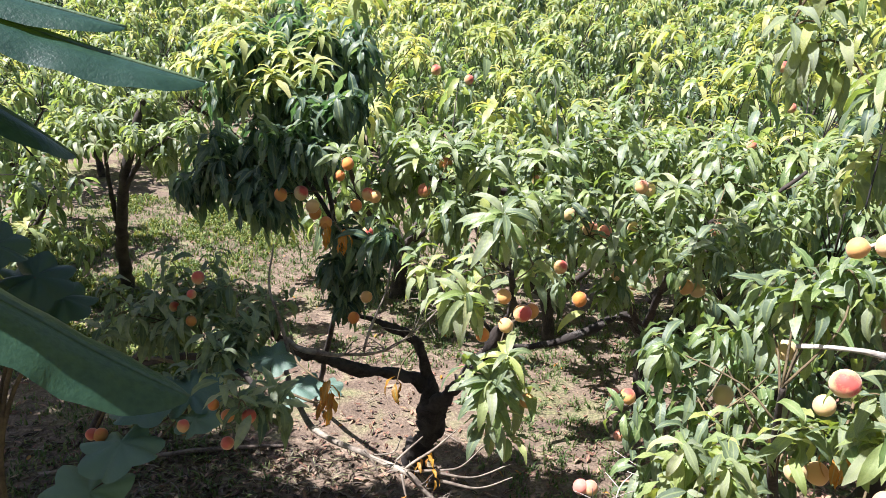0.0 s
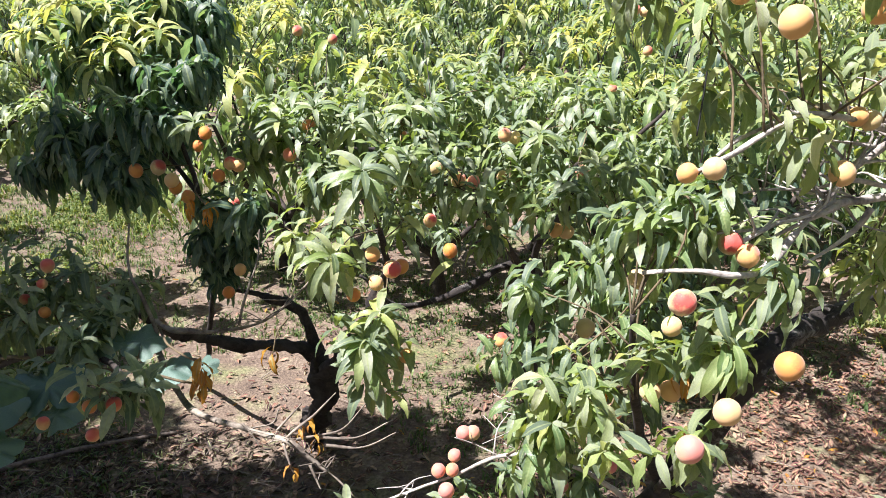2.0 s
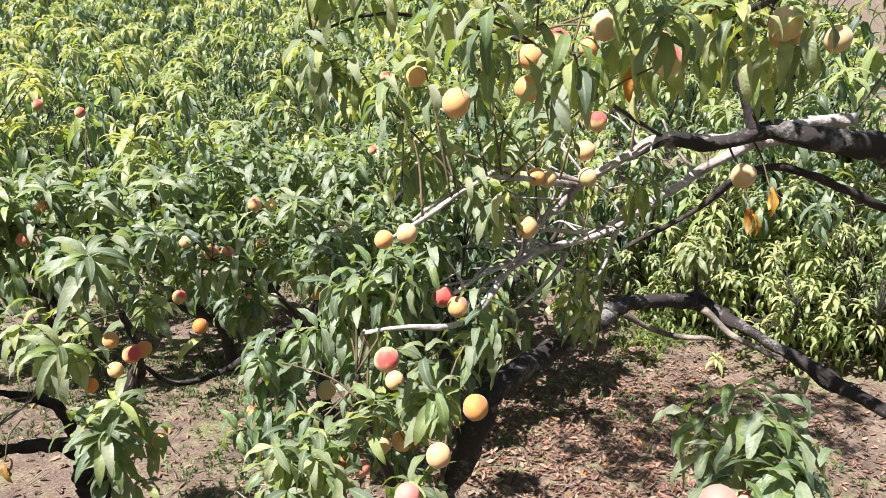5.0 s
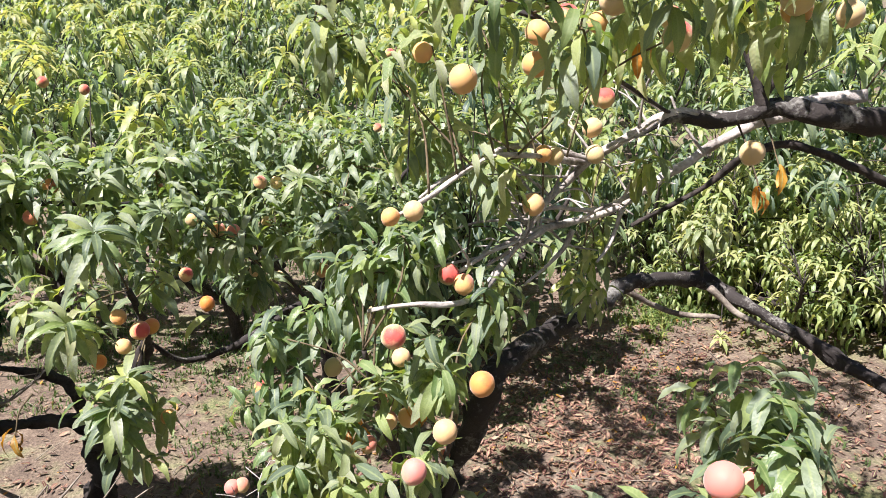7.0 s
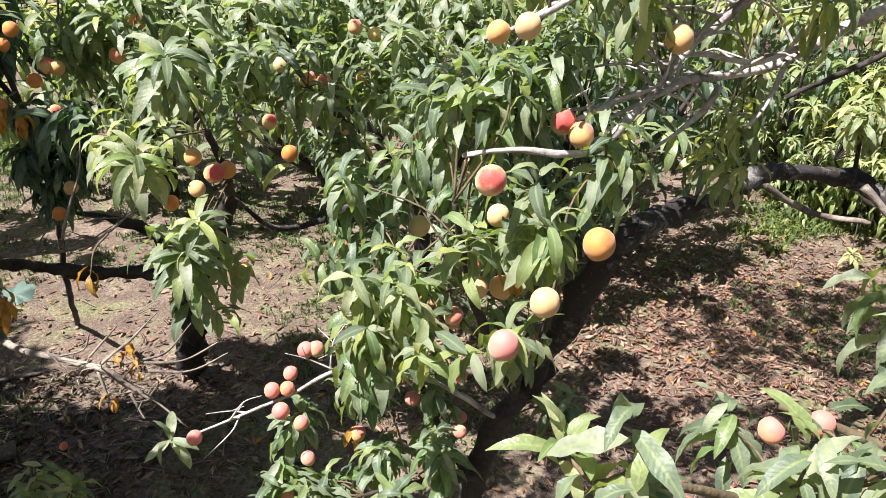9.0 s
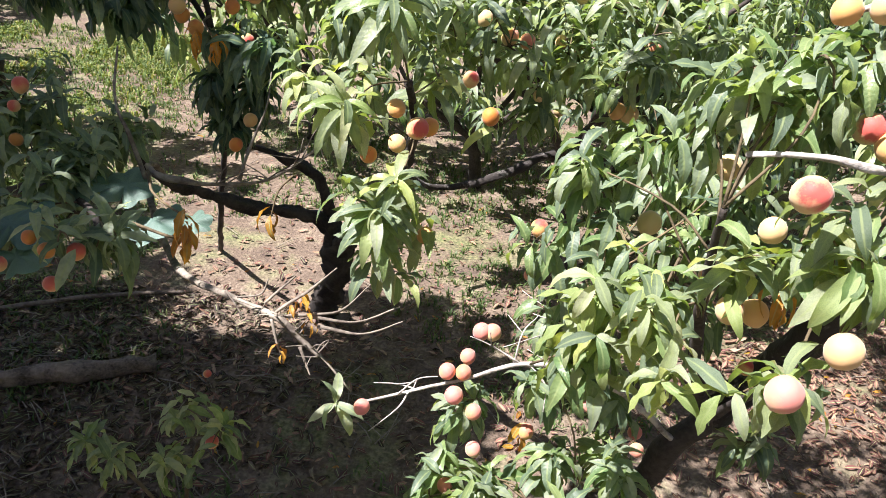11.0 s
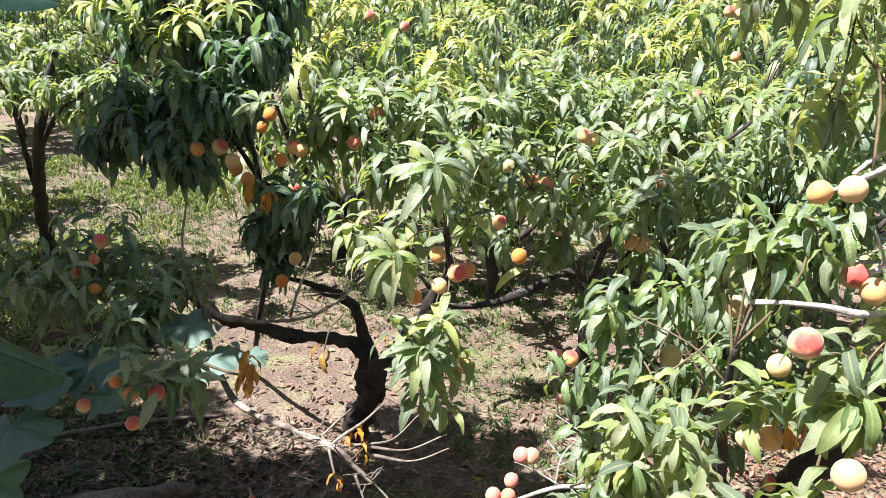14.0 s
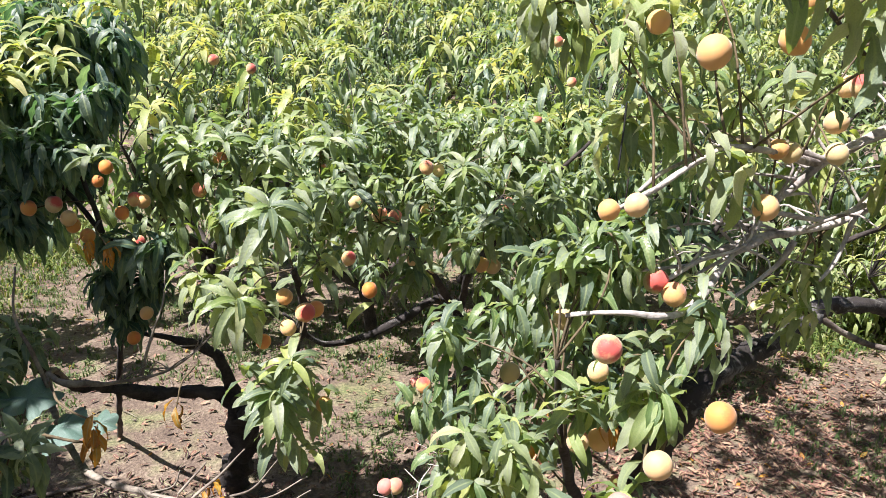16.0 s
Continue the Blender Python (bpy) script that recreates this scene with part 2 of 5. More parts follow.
def tube(points, r0, r1, sides=8, steps=6, rough=0.12, rng=None, verts=None, faces=None, power=1.0):
    """A tapered, slightly knotty branch; adds to verts and faces."""
    verts = [] if verts is None else verts
    faces = [] if faces is None else faces
    line = spline(points, steps) if len(points) > 2 or steps > 1 else [Vector(q) for q in points]
    n, first = len(line), len(verts)
    side = Vector((0.3, 0.9, 0.2))
    for i, c in enumerate(line):
        along = (line[min(i + 1, n - 1)] - line[max(i - 1, 0)]).normalized()
        u = (side - along * side.dot(along)).normalized()
        v = along.cross(u)
        r = r0 + (r1 - r0) * (i / (n - 1)) ** power
        if rough > 0.2:
            r *= 1.0 + 0.9 * rough * noise.noise(c * 5.0)
        if rough > 0.11:
            c = c + noise.noise_vector(c * 11) * (0.35 * r + 0.002)
        for k in range(sides):
            a = 2 * math.pi * k / sides
            q = r * (1 + rough * (2 * noise.noise(c * 14 + Vector((math.cos(a), math.sin(a), 0)) * 1.3)))
            verts.append(c + u * (q * math.cos(a)) + v * (q * math.sin(a)))
    for i in range(n - 1):
        for k in range(sides):
            a, b = first + i * sides + k, first + i * sides + (k + 1) % sides
            faces.append((a, b, b + sides, a + sides))
    for at, turn in ((0, -1), (n - 1, 1)):
        ring = [first + at * sides + k for k in range(sides)]
        faces.append(tuple(ring[::turn]))
    return verts, faces


def leaf_shape(droop, fold, rows, wave=0.0, wide=0.125, start=0.25):
    """A lance-shaped leaf of length 1 along x, bending down; three points a row."""
    v, f = [], []
    x = z = 0.0
    prev = 0
    for i in range(rows + 1):
        t = i / rows
        a = start - droop * t
        if i:
            x += math.cos(a) / rows
            z += math.sin(a) / rows
        w = wide * (math.sin(math.pi * min(1, t * 0.93 + 0.05)) ** 0.85) * (1.12 - 0.35 * t) if 0 < i < rows else 0.006
        lift = fold * w
        wob = wave * math.sin(14.4 * t)
        v += [(x, w, z + lift + wob * w), (x, 0, z), (x, -w, z + lift - wob * w)]
        if i:
            b = 3 * i
            f += [(b - 3, b - 2, b + 1, b), (b - 2, b - 1, b + 2, b + 1)]
    return np.array(v), np.array(f)


SHAPES = [leaf_shape(d, fo, 9, wv, wi, st) for d, fo, wv, wi, st in
          ((1.3, 0.3, 0.25, 0.138, 0.4), (1.7, 0.4, 0.3, 0.13, 0.5), (0.85, 0.2, 0.35, 0.148, 0.25), (2.0, 0.28, 0.2, 0.126, 0.65), (1.5, 0.5, 0.4, 0.14, 0.4))]
ROSETTE_SHAPES = [leaf_shape(d, fo, 8, 0.15, wi, st) for d, fo, wi, st in ((1.5, 0.35, 0.105, 0.4), (1.8, 0.4, 0.11, 0.45), (1.2, 0.3, 0.115, 0.3))]
PLUME_SHAPES = [leaf_shape(d, fo, 4, 0.1, wi, st) for d, fo, wi, st in ((1.8, 0.3, 0.12, 0.5), (2.2, 0.35, 0.125, 0.6), (1.5, 0.3, 0.135, 0.35))]
FAR_SHAPES = [leaf_shape(d, fo, 3, 0, wi, st) for d, fo, wi, st in ((1.5, 0.4, 0.16, 0.4), (2.0, 0.4, 0.15, 0.5), (2.3, 0.4, 0.145, 0.6))]

LITTER_SHAPES = [leaf_shape(d, fo, 4, wv, wi, st) for d, fo, wv, wi, st in ((0.3, 0.12, 0.3, 0.17, 0.12), (0.7, 0.2, 0.4, 0.15, 0.3), (-0.3, 0.25, 0.3, 0.19, 0.0))]


def mark(me, rib, along):
    """Notes on each point how near the midrib it lies and how far along the leaf."""
    for name, values in (("rib", rib), ("along", along)):
        at = me.attributes.new(name, "FLOAT", "POINT")
        at.data.foreach_set("value", values)


class Leaves:
    """Collects leaves, and makes one mesh of them."""

    def __init__(self, shapes, mats):
        self.shapes, self.mats = shapes, mats
        self.items = []

    def add(self, m, which, mat=0):
        self.items.append((m, which, mat))

    def ribs(self, me, items):
        n = [len(self.shapes[w][0]) for _, w, _ in items]
        mark(me, np.concatenate([np.tile((0.0, 1.0, 0.0), k // 3) for k in n]), np.concatenate([np.repeat(np.linspace(0, 1, k // 3), 3) for k in n]))

    def build(self, name, parent, label="", items=None):
        items = self.items if items is None else items
        vs, fs, mi, at = [], [], [], 0
        for m, which, mat in items:
            v, f = self.shapes[which]
            a = np.array(m)
            vs.append(v @ a[:3, :3].T + a[:3, 3])
            fs.append(f + at)
            at += len(v)
            mi += [mat] * len(f)
        ob = mesh_object(name, np.concatenate(vs), np.concatenate(fs), self.mats, parent, mi, True, label)
        if len(self.shapes[0][0]) % 3 == 0:
            self.ribs(ob.data, items)
        ob["kind"] = "stuff"
        return ob


def frame_of(direction, at, length, rng, roll=0.5, up=Vector((0, 0, 1))):
    x = direction.normalized()
    z = up - x * up.dot(x)
    if z.length < 0.05:
        z = Vector((x.z, 0.3, -x.x))
    z.normalize()
    y = z.cross(x)
    a = rng.uniform(-roll, roll)
    z, y = z * math.cos(a) + y * math.sin(a), y * math.cos(a) - z * math.sin(a)
    m = Matrix((x * length, y * length, z * length)).transposed().to_4x4()
    m.translation = at
    return m


def shoot(leaves, at, axis, count, length, span, rng, mats, spread=(1.45, 0.55), sag=0.35, roll=0.5, up=Vector((0, 0, 1))):
    """A leafy shoot: leaves spiral round its axis, wide at the foot and closer at the tip."""
    axis = axis.normalized()
    side = axis.orthogonal().normalized()
    other = axis.cross(side)
    turn = rng.uniform(0, 6.28)
    for i in range(count):
        s = i / max(1, count - 1)
        turn += 2.4 + rng.uniform(-0.3, 0.3)
        phi = spread[0] + (spread[1] - spread[0]) * s + rng.uniform(-0.2, 0.2)
        d = axis * math.cos(phi) + (side * math.cos(turn) + other * math.sin(turn)) * math.sin(phi)
        d.z -= sag * rng.uniform(0.5, 1.4)
        ln = length * rng.uniform(0.75, 1.15) * (1.0 - 0.3 * s)
        leaves.add(frame_of(d, at + axis * (span * (s - 0.6)), ln, rng, roll, up), rng.randrange(len(leaves.shapes)), rng.choice(mats))


FRUIT = np.zeros((0, 4))
OUTWARD = Vector((0.35, -0.1, 2.7))


def crowds_fruit(m, which, shapes):
    """Whether a leaf would lie on a fruit or close before its open side."""
    v, _ = shapes[which]
    a = np.array(m)
    for q in (v[1::9] @ a[:3, :3].T + a[:3, 3]):
        d = q - FRUIT[:, :3]
        way = np.array(OUTWARD) - FRUIT[:, :3]
        way /= np.linalg.norm(way, axis=1)[:, None]
        s = (d * way).sum(1)
        off = np.linalg.norm(d - way * s[:, None], axis=1)
        if ((off < FRUIT[:, 3] * 1.15) & (s > -0.03) & (s < 0.3)).any():
            return True
    return False


def near_line(lines, p):
    return min((q for line in lines for q in line), key=lambda q: (q - p).length_squared + 0.6 * max(0.0, q.z - p.z))


def grow(tree, limbs, clumps, seed, leaf_len=0.125, shoots=4, count=9, mats=(0, 0, 0, 1), singles=0, single_near=None, twig_mat=None, leaf_mats=None, sag=0.25, spread=(1.85, 1.15)):
    """Leafy shoots round the clump places, each on a twig from the nearest limb; the first `singles` leaves are parts of their own."""
    rng = random.Random(seed)
    lv = Leaves(SHAPES, leaf_mats or [LEAF, YOUNG, YELLOW])
    tv, tf = [], []
    lines = [spline(p, 8) for p in limbs]
    for x, y, z, r in clumps:
        c = Vector((x, y, z))
        root = near_line(lines, c + Vector((rng.gauss(0, 0.1), rng.gauss(0, 0.1), rng.gauss(-0.05, 0.1))))
        mid = (root + c) / 2 + Vector((rng.uniform(-1, 1), rng.uniform(-1, 1), 0.6)) * 0.12 * (c - root).length
        tube([root, mid, c], 0.0034, 0.0018, 5, 4, 0.1, None, tv, tf)
        out = (c - root)
        out.z = abs(out.z) * 0.3
        n = max(2, round(shoots * (r / 0.08) ** 1.2)) if r > 0.08 else shoots
        for k in range(min(n, 14)):
            if k == 0:
                at, axis = c, out.normalized() * 0.4 + Vector((rng.uniform(-0.3, 0.3), -0.35, 0.8))
            else:
                d = Vector((rng.gauss(0, 1), rng.gauss(0, 1), rng.gauss(0, 0.9)))
                at = c + d.normalized() * r * rng.uniform(0.45, 1.05)
                axis = (at - c).normalized() * 0.6 + Vector((0, -0.15, rng.uniform(0.2, 1.0)))
                tube([c, (c + at) / 2 + Vector((0, 0, 0.01)), at], 0.003, 0.0018, 4, 2, 0.0, None, tv, tf)
            shoot(lv, at, axis, count + rng.randrange(-2, 4), leaf_len, 0.10, rng, mats, spread, sag)
    mesh_object("twig", tv, tf, [twig_mat or TWIG], tree)["kind"] = "stuff"
    items = [it for it in lv.items if rng.random() < 0.3 or not crowds_fruit(it[0], it[1], SHAPES)]
    if singles:
        items = sorted(items, key=lambda it: (it[0].translation - Vector(single_near)).length)
        shared = {}
        for m, which, mat in items[:singles]:
            if (which, mat) not in shared:
                v, f = SHAPES[which]
                first = mesh_object("leaf", v, f, [lv.mats[mat]], tree)
                shared[which, mat] = first.data
                k = len(v) // 3
                mark(first.data, np.tile((0.0, 1.0, 0.0), k), np.repeat(np.linspace(0, 1, k), 3))
                ob = first
            else:
                ob = new("leaf", shared[which, mat])
                ob.parent = tree
            ob.matrix_parent_inverse = Matrix.Translation(-tree.location)
            ob.matrix_basis = m
        items = items[singles:]
    if items:
        lv.build("foliage", tree, items=items)
    return lines


def rosettes(tree, places, seed, length, count, mats, face=(0.05, -0.55, 0.85), label="", spread=(1.6, 1.0), sag=0.12, skins=None):
    """Star-like shoot tips that face outward."""
    rng = random.Random(seed)
    lv = Leaves(ROSETTE_SHAPES, skins or [LEAF, YOUNG])
    for p in places:
        axis = Vector(face) + Vector((rng.uniform(-0.2, 0.2), rng.uniform(-0.15, 0.15), 0))
        shoot(lv, Vector(p), axis, count, length, 0.05, rng, mats, spread, sag, 0.25, axis.normalized())
    lv.items = [it for it in lv.items if not crowds_fruit(it[0], it[1], ROSETTE_SHAPES)]
    return lv.build("shoot_tip", tree, label)


def thing(name, at, label, category, group=""):
    e = new(name)
    e.location = at
    e.empty_display_size = 0.1
    return tagged(e, label, category, group)


def limb(name, parent, points, r0, r1, mat, sides=10, power=1.0, rough=0.14, label=""):
    v, f = tube(points, r0, r1, sides, 8, rough, None, None, None, power)
    return mesh_object(name, v, f, [mat], parent, label=label)


# ---------------------------------------------------------------- ground
def ground_height(x, y):
    h = 0.035 * noise.noise(Vector((x * 0.6, y * 0.6, 1))) + 0.015 * noise.noise(Vector((x * 2.3, y * 2.3, 5)))
    if y > 9:
        h += 0.055 * (y - 9) + 0.0022 * min(y - 9, 60) ** 2
    bank = max(0.0, min(1.0, (1.55 - y) / 1.5))
    return h + 1.2 * bank * bank * (3 - 2 * bank)


def axis_steps(stops):
    out = []
    for a, b, n in stops:
        out += [a + (b - a) * i / n for i in range(n)]
    return out + [stops[-1][1]]


gx = axis_steps([(-150, -30, 10), (-30, -6, 16), (-6, 7, 130), (7, 30, 16), (30, 150, 10)])
gy = axis_steps([(-60, -2, 8), (-2, 9, 110), (9, 30, 24), (30, 170, 14)])
gv = [(x, y, ground_height(x, y)) for y in gy for x in gx]
w = len(gx)
gf = [(j * w + i, j * w + i + 1, (j + 1) * w + i + 1, (j + 1) * w + i) for j in range(len(gy) - 1) for i in range(w - 1)]
tagged(mesh_object("ground", gv, gf, [SOIL]), "bare brown orchard soil with grass patches", "ground", kind="structure")


# places of leaf clumps: x, y, z, reach
CLUMPS_A = [(0.18, 2.09, 2.22, 0.10), (0.09, 2.06, 2.00, 0.10), (0.19, 1.94, 1.78, 0.10), (0.18, 1.91, 1.70, 0.09), (-0.06, 2.33, 1.98, 0.07), (0.30, 2.45, 2.00, 0.12), (0.07, 2.35, 2.01, 0.08), (0.27, 2.13, 1.67, 0.06)]
CLUMPS_B = [(0.53, 2.75, 2.04, 0.18), (0.33, 2.87, 2.09, 0.16), (0.78, 3.02, 1.97, 0.20), (0.91, 3.18, 2.14, 0.20), (-0.04, 3.03, 2.31, 0.17), (0.11, 3.09, 2.21, 0.17), (0.31, 3.20, 2.22, 0.20), (-0.22, 3.18, 2.21, 0.18), (0.58, 3.79, 2.25, 0.26), (0.95, 2.77, 2.04, 0.18), (-0.07, 2.93, 2.04, 0.12), (0.48, 3.17, 2.13, 0.18), (-0.36, 3.23, 2.10, 0.16), (1.19, 3.30, 2.18, 0.21), (1.21, 2.88, 2.09, 0.18), (0.84, 2.84, 1.55, 0.05), (1.17, 2.78, 1.62, 0.06), (1.05, 3.0, 1.72, 0.07), (0.68, 2.85, 1.8, 0.06), (1.32, 2.75, 1.76, 0.07), (1.18, 2.7, 1.9, 0.08)]
CLUMPS_E = [(-0.79, 3.48, 2.54, 0.24), (-0.81, 3.32, 2.38, 0.23), (-0.63, 3.11, 2.31, 0.17), (-1.07, 3.32, 2.11, 0.19), (-0.62, 3.57, 2.52, 0.22), (-0.82, 3.07, 2.21, 0.17), (-0.51, 3.04, 2.37, 0.07), (-1.04, 3.69, 2.61, 0.22), (-1.33, 3.80, 2.40, 0.24), (-0.70, 2.97, 2.17, 0.10), (-0.34, 2.85, 1.82, 0.05)]
CLUMPS_L = [(-0.98, 2.44, 1.81, 0.17), (-1.08, 2.40, 1.69, 0.15), (-0.82, 2.40, 1.68, 0.13), (-1.30, 2.57, 1.66, 0.16), (-0.78, 2.60, 1.69, 0.11), (-0.56, 1.80, 1.73, 0.07), (-0.81, 2.21, 1.67, 0.12), (-0.89, 2.08, 1.60, 0.09), (-0.51, 1.93, 1.68, 0.07)]
CLUMPS_R = [(0.61, 1.64, 2.07, 0.08), (0.71, 1.63, 2.11, 0.08), (0.80, 1.55, 2.21, 0.08), (0.87, 1.45, 2.27, 0.08), (0.99, 1.52, 2.28, 0.08), (0.67, 1.60, 1.97, 0.10), (0.62, 1.40, 1.90, 0.10), (0.72, 1.39, 1.96, 0.09), (0.81, 1.30, 2.06, 0.09), (0.89, 1.26, 2.15, 0.07), (0.92, 1.20, 2.12, 0.05), (1.10, 1.37, 2.19, 0.06), (0.82, 1.48, 2.32, 0.07), (0.93, 1.46, 2.34, 0.07), (1.03, 1.53, 2.34, 0.06), (0.59, 1.69, 1.89, 0.07), (0.72, 1.28, 1.90, 0.09), (0.86, 1.16, 1.93, 0.07), (0.63, 1.37, 1.81, 0.07), (0.93, 1.64, 2.00, 0.09)]
CLUMPS_R2 = [(0.51, 1.60, 1.24, 0.06), (0.65, 1.62, 1.30, 0.06), (0.80, 1.52, 1.34, 0.04), (0.45, 1.50, 1.24, 0.06), (0.66, 1.49, 1.25, 0.06), (0.63, 1.69, 1.50, 0.07), (0.71, 1.74, 1.71, 0.08), (1.21, 1.75, 1.28, 0.04), (0.53, 1.46, 1.18, 0.06)]
CLUMPS_R3 = [(0.92, 1.87, 1.8, 0.07), (0.98, 1.69, 1.85, 0.06), (1.05, 1.61, 1.92, 0.06), (1.11, 1.56, 2.02, 0.05), (0.86, 1.82, 1.7, 0.08), (0.98, 1.78, 1.65, 0.08), (0.75, 1.73, 1.6, 0.07), (0.83, 1.75, 1.38, 0.09), (0.65, 1.79, 1.6, 0.06), (0.9, 2.03, 1.89, 0.07), (1.02, 1.94, 1.93, 0.07)]
CLUMPS_R4 = [(0.39, 1.64, 1.22, 0.05), (0.36, 1.57, 1.19, 0.05), (0.82, 1.70, 1.26, 0.05), (0.43, 1.72, 1.36, 0.05)]
CLUMPS_U = [(0.77, 1.62, 2.84, 0.07), (0.87, 1.59, 2.81, 0.07), (0.91, 1.46, 2.74, 0.07), (1.00, 1.44, 2.79, 0.06), (1.04, 1.49, 2.66, 0.07), (1.05, 1.75, 2.56, 0.10), (1.19, 1.58, 2.79, 0.06), (1.31, 1.51, 2.68, 0.08), (1.27, 1.61, 2.63, 0.08), (1.11, 1.43, 2.52, 0.06), (1.17, 1.40, 2.49, 0.07), (1.12, 1.82, 2.87, 0.08), (1.15, 1.64, 2.92, 0.08), (1.63, 1.75, 2.16, 0.05), (1.68, 1.82, 1.98, 0.05)]
CLUMPS_U2 = [(1.06, 1.01, 2.87, 0.04), (0.96, 0.99, 2.88, 0.04), (1.11, 0.98, 2.83, 0.03), (1.54, 1.11, 2.86, 0.06), (1.69, 1.16, 2.85, 0.07), (1.81, 1.20, 2.79, 0.06), (1.45, 1.05, 2.90, 0.05), (1.30, 1.10, 2.90, 0.04), (1.30, 1.19, 2.88, 0.06), (1.47, 1.23, 2.86, 0.06), (1.61, 1.00, 2.88, 0.06), (1.56, 1.38, 2.80, 0.06), (1.56, 1.57, 2.78, 0.07), (1.45, 0.90, 2.87, 0.04), (1.42, 0.96, 2.88, 0.03), (1.27, 0.95, 2.89, 0.03), (0.83, 1.65, 3.00, 0.08), (0.93, 1.52, 2.99, 0.08), (1.02, 1.40, 3.00, 0.07)]
CLUMPS_U3 = [(1.43, 1.82, 2.49, 0.05), (1.60, 1.85, 2.39, 0.05), (1.72, 1.84, 2.47, 0.05), (1.74, 1.88, 2.16, 0.06), (1.66, 1.91, 2.01, 0.06), (1.33, 1.72, 2.43, 0.05), (1.73, 1.66, 2.43, 0.04), (1.33, 1.81, 2.09, 0.06), (1.54, 1.82, 2.58, 0.05)]
CLUMPS_D = [(-3.13, 6.08, 1.88, 0.29), (-3.53, 6.13, 1.81, 0.27), (-2.75, 5.87, 1.74, 0.26), (-2.17, 5.42, 1.72, 0.20), (-3.88, 6.17, 1.70, 0.28), (-3.44, 6.49, 2.02, 0.31), (-3.03, 6.31, 1.96, 0.30), (-3.91, 6.64, 1.99, 0.32), (-2.48, 5.75, 1.90, 0.21)]
CLUMPS_S = [(1.36, 0.72, 2.22, 0.07), (1.25, 0.82, 1.93, 0.07), (1.16, 0.61, 2.09, 0.05), (1.27, 0.60, 2.12, 0.05), (1.17, 0.92, 1.87, 0.05), (1.21, 0.58, 2.05, 0.06), (0.85, 0.62, 2.06, 0.07), (1.10, 0.68, 1.98, 0.07), (1.34, 0.65, 2.17, 0.05), (1.40, 0.80, 2.08, 0.06), (1.45, 0.77, 2.15, 0.05), (1.44, 0.93, 2.06, 0.05), (1.40, 0.67, 2.13, 0.06)]
# places of peaches
P_A = [(0.20, 2.11, 2.00, 0.027), (0.26, 2.05, 1.97, 0.032), (0.29, 2.10, 1.96, 0.027), (0.21, 2.04, 1.93, 0.026), (0.14, 2.02, 1.90, 0.025), (0.30, 2.12, 1.63, 0.028), (0.40, 2.45, 2.00, 0.028), (0.46, 2.29, 1.94, 0.029)]
P_B = [(0.44, 2.78, 2.12, 0.031), (0.53, 2.77, 2.07, 0.034), (0.59, 2.76, 2.06, 0.030), (0.75, 3.04, 2.01, 0.029), (0.81, 3.10, 2.17, 0.032), (1.13, 3.14, 2.00, 0.035), (0.94, 2.79, 1.84, 0.035), (0.99, 2.79, 1.83, 0.035), (0.78, 3.04, 1.75, 0.028), (-0.08, 3.05, 2.24, 0.034), (-0.17, 3.05, 2.12, 0.034), (0.66, 2.79, 1.87, 0.025)]
P_E = [(-0.81, 3.02, 2.07, 0.033), (-0.72, 3.03, 2.08, 0.036), (-0.65, 2.96, 2.04, 0.034), (-0.60, 2.99, 1.96, 0.032), (-0.47, 3.02, 2.04, 0.031), (-0.42, 3.04, 2.09, 0.032), (-0.39, 3.04, 2.08, 0.032), (-0.50, 2.99, 2.23, 0.031), (-0.53, 2.97, 2.18, 0.026), (-0.41, 2.98, 1.93, 0.029), (-0.41, 2.97, 1.63, 0.030), (-0.46, 2.93, 1.54, 0.030), (-0.65, 3.00, 2.00, 0.032)]
P_L = [(-0.93, 2.38, 1.89, 0.027), (-0.95, 2.36, 1.83, 0.02), (-0.94, 2.32, 1.74, 0.022), (-1.05, 2.42, 1.75, 0.021), (-0.55, 1.83, 1.66, 0.025), (-0.6, 1.79, 1.68, 0.022), (-0.61, 1.8, 1.58, 0.023), (-0.79, 1.89, 1.57, 0.022), (-1.05, 1.86, 1.53, 0.025), (-1.08, 1.86, 1.53, 0.022), (-1.02, 1.97, 1.57, 0.021), (-0.66, 1.83, 1.69, 0.02), (-0.56, 2.67, 0.62, 0.019), (-0.33, 2.02, 0.88, 0.024)]
P_R = [(0.82, 1.19, 2.22, 0.03), (0.89, 1.63, 2.09, 0.029), (0.77, 1.66, 1.94, 0.029), (1.05, 1.49, 2.23, 0.031), (1.08, 1.46, 2.21, 0.03), (0.86, 1.33, 2.44, 0.023), (0.91, 1.32, 2.45, 0.026), (0.95, 1.02, 2.17, 0.028), (0.84, 1.35, 1.93, 0.027), (0.9, 1.38, 1.91, 0.028), (0.84, 1.58, 1.73, 0.026), (0.89, 1.39, 2.07, 0.026), (0.59, 1.94, 1.77, 0.026), (0.9, 1.61, 1.85, 0.021), (0.88, 1.78, 1.59, 0.023), (1.12, 1.74, 1.53, 0.022), (0.91, 1.13, 2.01, 0.03), (0.83, 1.1, 1.95, 0.03)]
